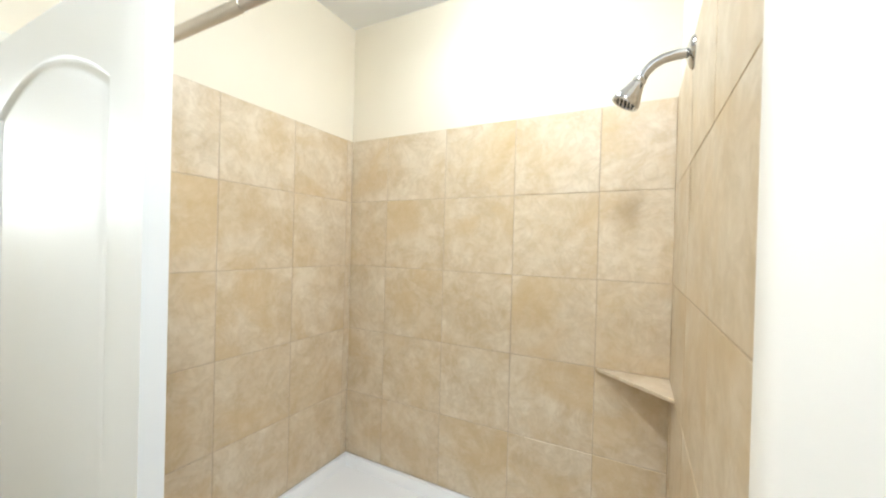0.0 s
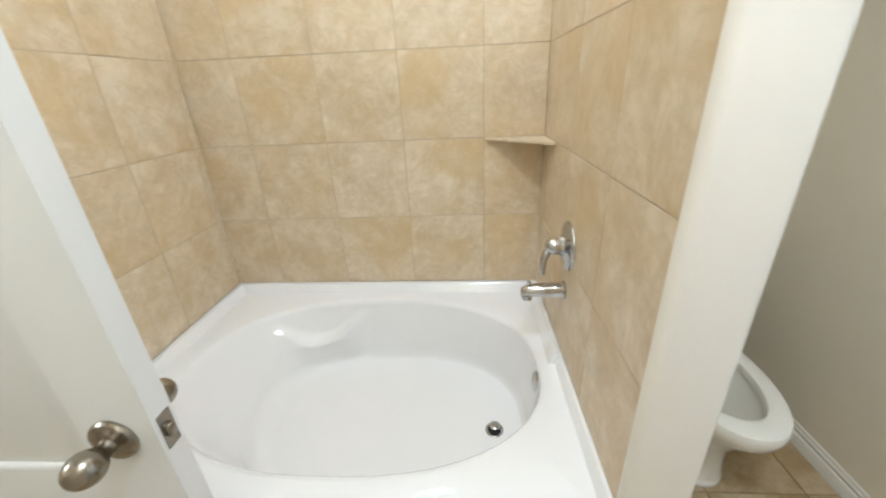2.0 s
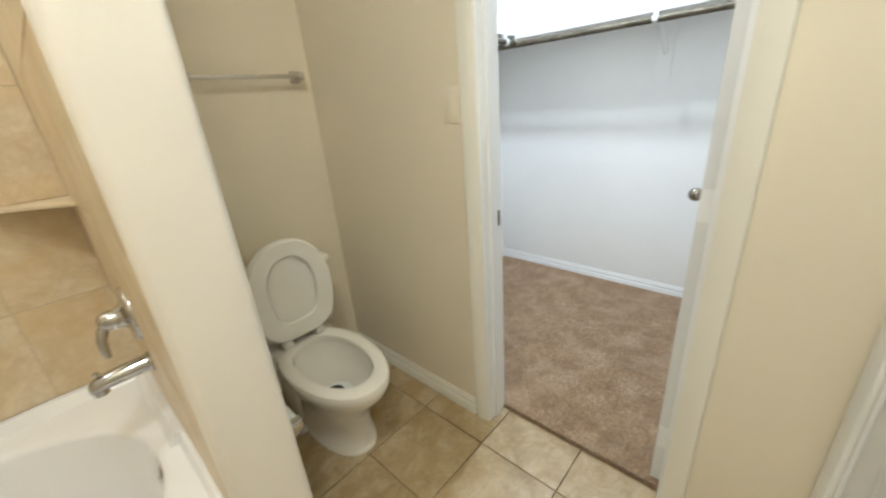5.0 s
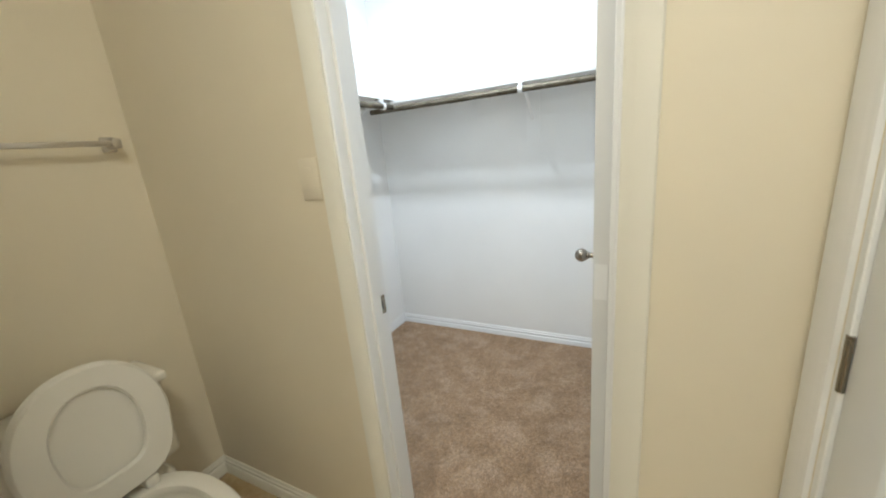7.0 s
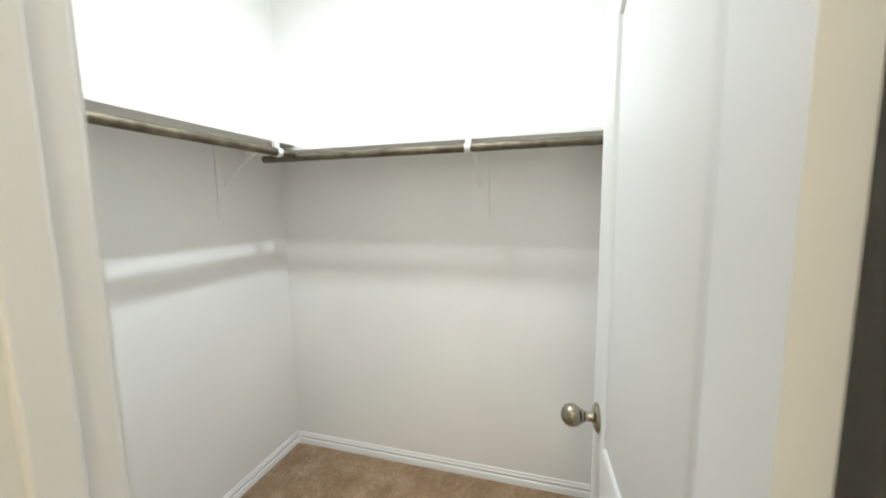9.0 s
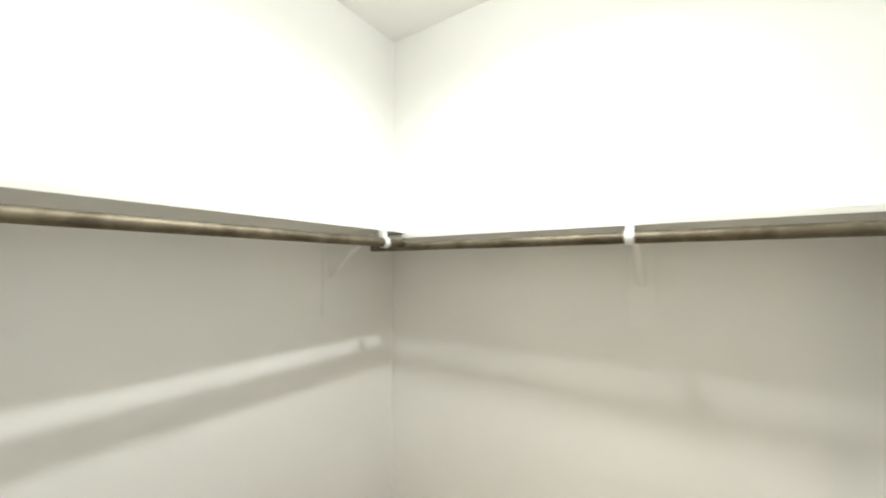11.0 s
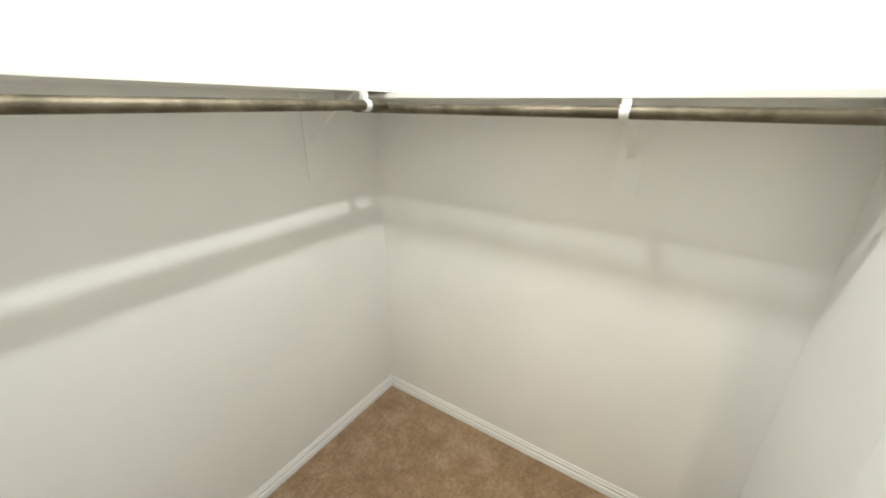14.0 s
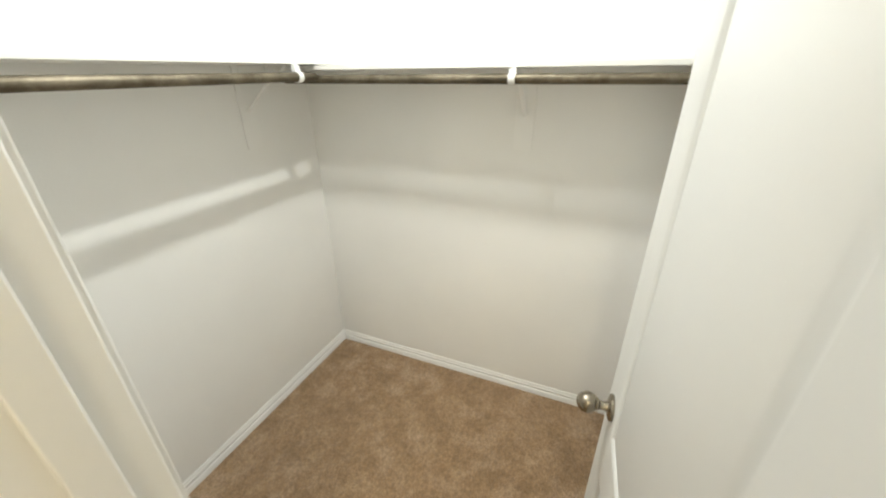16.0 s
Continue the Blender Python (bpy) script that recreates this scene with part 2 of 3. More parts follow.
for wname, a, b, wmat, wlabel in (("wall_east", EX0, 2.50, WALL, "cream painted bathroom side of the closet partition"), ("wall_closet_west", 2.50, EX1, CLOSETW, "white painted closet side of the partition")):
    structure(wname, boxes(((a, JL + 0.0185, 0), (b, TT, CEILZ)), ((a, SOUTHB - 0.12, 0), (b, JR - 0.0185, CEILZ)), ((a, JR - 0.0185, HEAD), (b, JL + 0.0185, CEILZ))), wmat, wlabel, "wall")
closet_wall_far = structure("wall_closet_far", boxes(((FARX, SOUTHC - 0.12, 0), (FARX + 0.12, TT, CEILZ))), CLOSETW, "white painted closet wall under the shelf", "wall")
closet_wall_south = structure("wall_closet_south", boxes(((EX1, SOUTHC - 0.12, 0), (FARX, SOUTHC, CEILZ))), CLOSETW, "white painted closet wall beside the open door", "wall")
ceiling = structure("ceiling", boxes(((-1.6, -2.6, CEILZ), (FARX + 0.12, 0.13, CEILZ + 0.1))), CEIL, "white textured ceiling", "ceiling")
hall_walls = structure("wall_hall", boxes(((-1.5, -2.5, 0), (-1.4, 0.13, CEILZ)), ((-1.4, 0.01, 0), (-0.13, 0.13, CEILZ)), ((-1.4, -2.5, 0), (2.9, -2.4, CEILZ)),
    ((2.555, -2.4, 0), (2.655, SOUTHC - 0.12, CEILZ))), WALL, "plain off-white walls outside the bathroom", "wall")


def wing():
    """The wing wall: its free end has rounded corners."""
    bm = bmesh.new()
    x0, x1, r, end = W - 0.003, 1.620, 0.020, FRONT - 0.014
    pts = [(W + TT, TT), (W + TT, FRONT + 0.003), (x0, FRONT + 0.003)]
    pts += [(x0 + r - r * math.cos(a), end + r - r * math.sin(a)) for a in [math.pi / 2 * k / 8 for k in range(0, 9)]]
    pts += [(x1 - r + r * math.sin(a), end + r - r * math.cos(a)) for a in [math.pi / 2 * k / 8 for k in range(9)]]
    pts += [(x1, TT)]
    loft(bm, [[(x, y, z) for x, y in pts] for z in (0, CEILZ)], True, True, True)
    return bm


wing_wall = structure("wall_wing", wing(), WINGP, "cream painted wing wall with bullnose corners beside the tub", "wall")

floor = structure("floor", boxes(((-1.5, -2.5, -0.1), (2.545, 0.13, -0.009))), FGROUT, "beige ceramic tile floor with brown grout", "floor")
carpet = structure("carpet", boxes(((2.547, SOUTHC - 0.12, -0.1), (FARX + 0.12, 0.13, 0.020))), CARPET, "brown cut-pile closet carpet", "carpet")


def base_profile(h=0.085, d=0.014):
    return [(0, 0), (d, 0), (d, h * 0.56), (d * 0.86, h * 0.60), (d * 0.60, h * 0.62), (d * 0.60, h * 0.66), (d * 0.74, h * 0.70), (d * 0.74, h * 0.80), (d * 0.45, h * 0.84), (d * 0.45, h * 0.94), (d * 0.2, h), (0, h)]


def run(bm, a, b, out, prof, z0=0.0):
    """A moulding from a to b (x, y), with its profile (out, up) on the side of out."""
    rings = [[(p[0] + out[0] * o, p[1] + out[1] * o, z0 + u) for o, u in prof] for p in (a, b)]
    loft(bm, rings, True, True, True)
    return bm


def baseboard(a, b, out, z0=0.0):
    return structure("baseboard", run(bmesh.new(), a, b, out, base_profile(), z0), TRIM if z0 else TRIMB, "white painted stepped wooden baseboard", "baseboard")


baseboard((1.620, TT), (EX0, TT), (0, -1))
baseboard((EX0, TT - 0.014), (EX0, -0.905), (-1, 0))
baseboard((1.620, FRONT + 0.01), (1.620, TT - 0.014), (1, 0))
baseboard((EX0, -1.712), (EX0, SOUTHB), (-1, 0))
baseboard((0.0, SOUTHB), (1.575, SOUTHB), (0, 1))
baseboard((EX1, TT), (FARX, TT), (0, -1), 0.002)
baseboard((FARX, TT - 0.014), (FARX, SOUTHC), (-1, 0), 0.002)
baseboard((EX1, SOUTHC), (FARX - 0.014, SOUTHC), (0, 1), 0.002)
baseboard((EX1, -0.905), (EX1, TT - 0.014), (1, 0), 0.002)


def casing_profile(w=0.06):
    """Across the casing from the jamb's side: (across, out)."""
    return [(0, 0), (0, 0.008), (0.006, 0.011), (0.018, 0.012), (0.024, 0.0145), (0.046, 0.0165), (0.056, 0.0165), (w, 0.013), (w, 0)]


def casing(name, axis, face, sign, lo, hi, head, label, material):
    """Casing round an opening in a wall whose face is axis = face; sign: the side it stands out to."""
    prof = casing_profile()
    obs = []

    def pt(along, z, out):
        return (face + sign * out, along, z) if axis == "x" else (along, face + sign * out, z)
    for s, edge in ((-1, lo), (1, hi)):
        bm = bmesh.new()
        loft(bm, [[pt(edge + s * (0.005 + c), z if z == 0 else head + 0.005 + c, o) for c, o in prof] for z in (0, 1)], True, True, True)
        obs.append(structure(name, bm, material, label, "door casing"))
    bm = bmesh.new()
    loft(bm, [[pt(e + s * (0.005 + c), head + 0.005 + c, o) for c, o in prof] for s, e in ((-1, lo), (1, hi))], True, True, True)
    obs.append(structure(name, bm, material, label, "door casing"))
    return obs


casing("trim_casing", "x", EX0, -1, JR + 0.0, JL, HEAD - 0.018, "white moulded door casing on the bathroom side", TRIMB)
casing("trim_casing", "x", EX1, 1, JR, JL, HEAD - 0.018, "white moulded door casing on the closet side", TRIM)
casing("trim_casing", "x", -TT, 1, -1.957, -1.236, HEAD - 0.018, "white moulded casing of the entry doorway", TRIMB)
casing("trim_casing", "y", SOUTHB, 1, 1.64, 2.36, HEAD - 0.018, "white moulded casing beside the corner", TRIM)


def jamb(axis, f0, f1, lo, hi, head, stop):
    """The lining of an opening with its door stop."""
    t = 0.018

    def b(bm, a0, a1, z0, z1, g0, g1):
        box(bm, (g0, a0, z0) if axis == "x" else (a0, g0, z0), (g1, a1, z1) if axis == "x" else (a1, g1, z1), 0.0015, 1)
    bm = bmesh.new()
    b(bm, lo, lo + t, 0, head - t, f0 - 0.001, f1 + 0.001)
    b(bm, hi - t, hi, 0, head - t, f0 - 0.001, f1 + 0.001)
    b(bm, lo, hi, head - t, head - 0.001, f0 - 0.001, f1 + 0.001)
    s0, s1 = stop
    b(bm, lo + t, lo + t + 0.011, 0, head - t, s0, s1)
    b(bm, hi - t - 0.011, hi - t, 0, head - t, s0, s1)
    b(bm, lo + t + 0.011, hi - t - 0.011, head - t - 0.011, head - t, s0, s1)
    return structure("door_jamb", bm, TRIM, "white painted door jamb with stop", "door jamb")


JT = 0.018
jamb("x", EX0, EX1, JR - JT, JL + JT, HEAD, (EX0 + 0.035, EX0 + 0.075))
jamb("x", -0.13, -TT, -1.957, -1.236, HEAD, (-0.09, -0.055))
jamb("y", SOUTHB - 0.12, SOUTHB, 1.64, 2.36, HEAD, (SOUTHB - 0.075, SOUTHB - 0.045))

# ---- doors ----


def panel_outline(x0, x1, z0, z1, rise=0.0, n=14):
    """A panel's outline, with an arched top if rise is given."""
    pts = [(x0, z0), (x1, z0), (x1, z1)]
    if rise:
        c, h = (x0 + x1) / 2, (x1 - x0) / 2
        for i in range(1, n):
            u = 1 - 2 * i / n
            pts.append((c + h * u, z1 + rise * (1 - u * u)))
    pts.append((x0, z1))
    return pts


def shrink(pts, d):
    """The outline moved inwards by d."""
    out = []
    n = len(pts)
    for i in range(n):
        p0, p, p1 = Vector(pts[i - 1]), Vector(pts[i]), Vector(pts[(i + 1) % n])
        e0, e1 = (p - p0).normalized(), (p1 - p).normalized()
        n0, n1 = Vector((-e0.y, e0.x)), Vector((-e1.y, e1.x))
        m = (n0 + n1).normalized()
        out.append(tuple(p + m * (d / max(0.35, m.dot(n0)))))
    return out


def door_slab(width, height, thick, panels):
    """A moulded slab: x along its width from the hinge, y across its thickness, 0 at its face."""
    bm = bmesh.new()
    prof = ((0, 0), (0.004, 0.0015), (0.009, 0.008), (0.015, 0.009), (0.030, 0.0045), (0.036, 0.003))
    for face, s in ((0.0, 1), (thick, -1)):
        outer = [bm.verts.new((x, face, z)) for x, z in ((0, 0), (width, 0), (width, height), (0, height))]
        edges = [bm.edges.new((outer[i], outer[(i + 1) % 4])) for i in range(4)]
        for pan in panels:
            rings = [[(x, face + s * dep, z) for x, z in shrink(pan, d)] for d, dep in prof]
            vs = [[bm.verts.new(p) for p in r] for r in rings]
            n = len(vs[0])
            edges += [bm.edges.new((vs[0][i], vs[0][(i + 1) % n])) for i in range(n)]
            for a, b in zip(vs, vs[1:]):
                for i in range(n):
                    bm.faces.new((a[i], a[(i + 1) % n], b[(i + 1) % n], b[i]))
            bm.faces.new(vs[-1])
        bmesh.ops.triangle_fill(bm, edges=edges, use_beauty=True)
        if s == 1:
            first = outer
    for i in range(4):
        j = (i + 1) % 4
        bm.faces.new((first[i], first[j], outer[j], outer[i]))
    return bm


def knob(parent, x, z, y, side, long=False):
    """A round knob on a rosette; side: -1 or 1 across the door."""
    rose = [(0.0, 0.033), (0.004, 0.0335), (0.008, 0.031), (0.0105, 0.024), (0.012, 0.013)]
    ball = [(0.011, 0.0125), (0.022, 0.0105), (0.030, 0.0115), (0.034, 0.016)]
    R, L = (0.0230, 0.0245) if long else (0.0265, 0.0265)
    c = (0.024 if long else 0.036) + L * 0.86
    if long:
        ball = [(0.011, 0.0125), (0.017, 0.0110), (0.023, 0.0125)]
    ball += [(c + L * math.sin(a), R * math.cos(a)) for a in [radians(-52 + 141 * k / 13) for k in range(14)]]
    r = part("rosette", lathe(bmesh.new(), (x, y, z), (0, side, 0), rose, 36), NICKEL, parent, "satin nickel rosette")
    part("knob", lathe(bmesh.new(), (x, y, z), (0, side, 0), ball, 36), NICKEL, r, "satin nickel door knob")


def hinge_leaf(parent, z, thick, material, ky):
    h = part("hinge", box(bmesh.new(), (-0.0018, 0.003, z - 0.045), (0.0002, thick - 0.003, z + 0.045)), material, parent, "butt hinge")
    part("knuckle", tube(bmesh.new(), [(-0.003, ky, z - 0.046), (-0.003, ky, z + 0.046)], 0.0055, 12), material, h)


def door(name, place, turn, width, label, long_knob, latch_z, hinge_metal=None, knuckle_y=0.039, spring=1.80):
    """A two-panel arch-top door. Its hinge edge stands at place; it runs along its own x."""
    d = thing(name, place, label, "door", "", turn)
    thick, height = 0.035, 2.015
    st = 0.108
    pans = [panel_outline(st, width - st, 0.855, spring, 0.075), panel_outline(st, width - st, 0.20, 0.705)]
    part("slab", door_slab(width, height, thick, pans), DOORP, d)
    for side, y in ((-1, 0.0), (1, thick)):
        knob(d, width - 0.062, latch_z, y, side, long_knob)
    plate = part("latch_plate", box(bmesh.new(), (width - 0.0005, 0.006, latch_z - 0.029), (width + 0.0015, thick - 0.006, latch_z + 0.029), 0.0006, 1), NICKEL, d, "satin nickel latch plate")
    part("latch_bolt", box(bmesh.new(), (width, 0.010, latch_z - 0.010), (width + 0.009, thick - 0.012, latch_z + 0.010), 0.003, 2), NICKEL, plate)
    for z in (0.20, 1.02, 1.83):
        hinge_leaf(d, z, thick, hinge_metal or TRIM, knuckle_y)
    return d


door("door_1", (-0.004, -1.2655, 0.012), 0.6, 0.739, "white moulded arch-panel entry door standing open against the tub", True, 0.925, spring=1.85)
door("door_2", (EX1 + 0.020, -1.634, 0.022), 3.5, 0.668, "white moulded arch-panel closet door standing open", False, 0.905, None, -0.005, 1.78)
# closed door in the south wall
door("door_3", (2.339, SOUTHB - 0.006, 0.008), 180, 0.676, "white moulded arch-panel door, closed, beside the corner", False, 0.93, NICKEL, -0.005)

strike = thing("strike_plate", (EX1 - 0.030, JL - 0.0005, 0.929), "satin nickel strike plate on the closet door jamb", "strike plate")
part("plate", box(bmesh.new(), (-0.016, -0.0015, -0.030), (0.020, 0.0005, 0.030), 0.0005, 1), NICKEL, strike)
# No hole is cut: a dark block paints the shade inside it.
part("latch_hole_shade", box(bmesh.new(), (-0.009, -0.0022, -0.012), (0.006, -0.0012, 0.012)), DARK, strike, "dark block painted as the shade in the latch hole")
for zz in (-0.022, 0.022):
    part("screw", lathe(bmesh.new(), (-0.002, -0.0015, zz), (0, -1, 0), [(0, 0.004), (0.001, 0.003)], 12), NICKEL, strike)
# ---- bathtub ----


def tub_body():
    bm = bmesh.new()
    n = 176
    deck, floor_z = 0.448, 0.168
    cx, cy = 0.765, -0.540
    rings = []

    def rim(t, a, b, p, ox=0.0, oy=0.0):
        c, s = math.cos(t), math.sin(t)
        return cx + ox + math.copysign(abs(c) ** (2 / p), c) * a, cy + oy + math.copysign(abs(s) ** (2 / p), s) * b

    def rect(t, x0, x1, y0, y1):
        """The point of a rectangle in the direction t from the basin's middle."""
        c, s = math.cos(t), math.sin(t)
        k = min((x1 - cx) / c if c > 1e-6 else 1e9, (x0 - cx) / c if c < -1e-6 else 1e9, (y1 - cy) / s if s > 1e-6 else 1e9, (y0 - cy) / s if s < -1e-6 else 1e9)
        return cx + c * k, cy + s * k
    angs = [2 * math.pi * i / n for i in range(n)]
    for corner in ((W, 0), (0, 0), (0, -1.05), (W, -1.05)):
        t = math.atan2(corner[1] - cy, corner[0] - cx) % (2 * math.pi)
        k = min(range(n), key=lambda i: abs(angs[i] - t))
        angs[k] = t
    # apron foot, apron top edge, deck edge, basin
    rings.append([(*rect(t, 0.002, W - 0.002, -1.042, -0.002), 0.0) for t in angs])
    rings.append([(*rect(t, 0.002, W - 0.002, -1.042, -0.002), deck - 0.03) for t in angs])
    rings.append([(*rect(t, 0.002, W - 0.002, -1.050, -0.002), deck - 0.022) for t in angs])
    rings.append([(*rect(t, 0.002, W - 0.002, -1.050, -0.002), deck - 0.006) for t in angs])
    rings.append([(*rect(t, 0.006, W - 0.006, -1.042, -0.006), deck) for t in angs])
    rings.append([tuple(Vector((*rect(t, 0.05, W - 0.04, -0.99, -0.05), deck)) * 0.45 + Vector((*rim(t, 0.652, 0.442, 2.35), deck)) * 0.55) for t in angs])
    rings.append([(*rim(t, 0.652, 0.442, 2.35), deck) for t in angs])
    rings.append([(*rim(t, 0.640, 0.430, 2.35), deck - 0.004) for t in angs])
    rings.append([(*rim(t, 0.631, 0.421, 2.35), deck - 0.014) for t in angs])
    m = 48
    for k in range(1, m + 1):
        u = k / m
        # straight wall, then a fillet into the floor
        if u < 0.62:
            w, h = 0.56 * u / 0.62, 0.76 * u / 0.62
        else:
            q = (u - 0.62) / 0.38
            w, h = 0.56 + 0.44 * (q * 0.40 + 0.60 * q * q), 0.76 + 0.24 * math.sin(q * math.pi / 2)
        ring = []
        for t in angs:
            x0, y0 = rim(t, 0.631, 0.421, 2.35)
            x1, y1 = rim(t, 0.455, 0.330, 2.5, 0.120, 0.0)
            zz = deck - 0.014 + (floor_z - deck + 0.014) * h
            x, y = x0 + (x1 - x0) * w, y0 + (y1 - y0) * w
            # arm rest moulded into the back wall near the sloping end
            q = (x - 0.24) / 0.44
            if 0 < q < 1 and y - cy > 0.08:
                edge = 0.03 + 0.40 * math.sin(math.pi * q ** 1.15) ** 1.4
                on = max(0.0, min(1.0, (h - edge) / 0.10))
                off = max(0.0, min(1.0, (0.97 - h) / 0.50))
                side = min(1.0, q / 0.50, (1 - q) / 0.18)
                y -= 0.062 * on * on * (3 - 2 * on) * off * side * side * (3 - 2 * side)
            ring.append((x, y, zz + 0.012 * max(0, 1 - (x - 0.4) / 1.0) * h))
        rings.append(ring)
    for f, dz in ((0.93, -0.006), (0.82, -0.010), (0.55, -0.012), (0.25, -0.013)):
        ring = []
        for t in angs:
            x1, y1 = rim(t, 0.455 * f, 0.330 * f, 2.5, 0.120, 0.0)
            ring.append((x1, y1, floor_z + dz + 0.012 * max(0, 1 - (x1 - 0.4) / 1.0)))
        rings.append(ring)
    loft(bm, rings, True, False, True)
    return bm


def tub_lip():
    """The raised lip along the three tiled sides."""
    bm = bmesh.new()
    z0, z1 = 0.447, LIP - 0.001
    prof = [(0.0, z0), (0.047, z0), (0.042, z0 + 0.004), (0.027, z1 - 0.006), (0.021, z1), (0.0, z1)]
    path = [(0.0, -1.049, 1, 0), (0.0, 0.0, 1, -1), (W, 0.0, -1, -1), (W, -0.545, -1, 0)]
    loft(bm, [[(x + dx * o, y + dy * o, z) for o, z in prof] for x, y, dx, dy in path], True, True, True)
    # past the overflow the lip narrows to a thin upstand
    thin = [(0.0, z0), (0.024, z0), (0.020, z0 + 0.006), (0.012, z1 - 0.004), (0.008, z1), (0.0, z1)]
    loft(bm, [[(W - o, y, z) for o, z in thin] for y in (-0.548, -1.049)], True, True, True)
    bmesh.ops.bevel(bm, geom=[e for e in bm.edges if e.calc_face_angle(0) > 0.4], offset=0.004, segments=2, affect="EDGES", profile=0.5)
    return bm


tub = thing("bathtub", (0, 0, 0), "white glossy acrylic garden bathtub with moulded arm rests, empty", "bathtub")
part("body", tub_body(), ACRYLIC, tub)
part("lip", tub_lip(), ACRYLIC, tub)
dr = part("drain", lathe(bmesh.new(), (1.245, -0.575, 0.150), (0, 0, 1), [(0, 0.034), (0.010, 0.035), (0.013, 0.031), (0.011, 0.026), (0.009, 0.024)], 32), CHROME, tub, "chrome drain flange")
part("stopper", lathe(bmesh.new(), (1.245, -0.575, 0.172), (0, 0, 1), [(-0.014, 0.008), (0, 0.012), (0.004, 0.020), (0.010, 0.021), (0.014, 0.017), (0.016, 0.006)], 28), CHROME, dr, "chrome drain stopper")
# Black disc drawn as the shade down the drain.
part("drain_shade_disc", lathe(bmesh.new(), (1.245, -0.575, 0.1575), (0, 0, 1), [(0, 0.026), (0.003, 0.0255)], 28), DARK, dr, "black disc painted as the shade under the stopper")
ov = part("overflow_plate", lathe(bmesh.new(), (1.392, -0.560, 0.386), (-1, 0, 0.12), [(0, 0.036), (0.004, 0.036), (0.010, 0.031), (0.013, 0.018), (0.0135, 0.004)], 32), CHROME, tub, "chrome overflow plate")
part("screw", lathe(bmesh.new(), (1.3785, -0.560, 0.388), (-1, 0, 0.12), [(0, 0.005), (0.002, 0.004)], 12), CHROME, ov)

# ---- tub and shower fittings ----
spout = thing("tub_spout", (W, -0.490, 0.716), "polished chrome tub spout on the tiled wall", "tub spout")


def spout_body():
    bm = bmesh.new()
    rings = []
    for x, zc, ry, rz in ((0.0, 0.0, 0.031, 0.031), (-0.006, 0.0, 0.031, 0.031), (-0.012, 0.0, 0.026, 0.026), (-0.05, 0.001, 0.025, 0.0245), (-0.10, 0.0, 0.024, 0.022), (-0.125, -0.003, 0.022, 0.020),
                          (-0.138, -0.008, 0.019, 0.017), (-0.143, -0.012, 0.012, 0.010)):
        rings.append([(x, ry * math.cos(a), zc + rz * math.sin(a)) for a in [2 * math.pi * k / 28 for k in range(28)]])
    loft(bm, rings, True, True, True)
    return bm


sb = part("spout_body", spout_body(), CHROME, spout)
part("outlet", lathe(bmesh.new(), (-0.122, 0, -0.010), (0, 0, -1), [(0, 0.017), (0.022, 0.0175), (0.024, 0.015), (0.016, 0.013)], 24), CHROME, sb)
part("diverter", lathe(bmesh.new(), (-0.118, 0, 0.016), (0, 0, 1), [(0, 0.003), (0.010, 0.003), (0.011, 0.007), (0.015, 0.0075), (0.018, 0.005)], 20), CHROME, sb, "chrome diverter pull")

valve = thing("tub_valve", (W, -0.490, 0.876), "polished chrome single-lever tub valve on the tiled wall", "faucet valve")
part("escutcheon", lathe(bmesh.new(), (0, 0, 0), (-1, 0, 0), [(0, 0.080), (0.004, 0.080), (0.008, 0.077), (0.012, 0.066), (0.014, 0.045), (0.020, 0.034), (0.030, 0.030)], 48), CHROME, valve, "round chrome escutcheon")
hv = part("handle", lathe(bmesh.new(), (-0.028, 0, 0), (-1, 0, 0), [(0, 0.027), (0.015, 0.028), (0.030, 0.026), (0.040, 0.020), (0.045, 0.010)], 32), CHROME, valve, "chrome lever handle")
part("lever", tube(bmesh.new(), [(-0.052, 0.0, -0.005), (-0.068, -0.006, -0.020), (-0.078, -0.012, -0.045), (-0.080, -0.016, -0.075), (-0.078, -0.018, -0.092)], [0.013, 0.0135, 0.0115, 0.010, 0.007], 18), CHROME, hv)

shower = thing("wall_shower", (W, -0.435, 2.098), "chrome shower head on a bent arm high on the tiled wall", "shower")
part("flange", lathe(bmesh.new(), (0, 0, 0), (-1, 0, 0), [(0, 0.040), (0.003, 0.040), (0.008, 0.036), (0.013, 0.024), (0.016, 0.015)], 32), CHROME, shower, "round chrome wall flange")
arm = [(-0.003, 0, 0), (-0.035, -0.002, 0.001), (-0.065, -0.005, -0.004), (-0.088, -0.008, -0.016), (-0.104, -0.010, -0.032), (-0.112, -0.012, -0.046)]
part("arm", tube(bmesh.new(), arm, 0.0125, 20), CHROME, shower, "bent chrome shower arm")
hd = part("head", lathe(bmesh.new(), (-0.113, -0.011, -0.044), (-0.50, -0.03, -0.86), [(0, 0.012), (0.004, 0.016), (0.013, 0.0175), (0.017, 0.0155), (0.022, 0.019), (0.034, 0.0225), (0.050, 0.029), (0.064, 0.0345), (0.073, 0.036), (0.077, 0.0345), (0.076, 0.031), (0.073, 0.029)], 36), CHROME, shower)
a_, u_, w_ = frame_of((-0.50, -0.03, -0.86))
for ring_r, count in ((0.0, 1), (0.011, 6), (0.022, 12)):
    for k in range(count):
        an = 2 * math.pi * k / count
        c = Vector((-0.113, -0.011, -0.044)) + a_ * 0.072 + (u_ * math.cos(an) + w_ * math.sin(an)) * ring_r
        part("nozzle", lathe(bmesh.new(), c, a_, [(0, 0.0022), (0.005, 0.0018)], 8), DARK, hd)

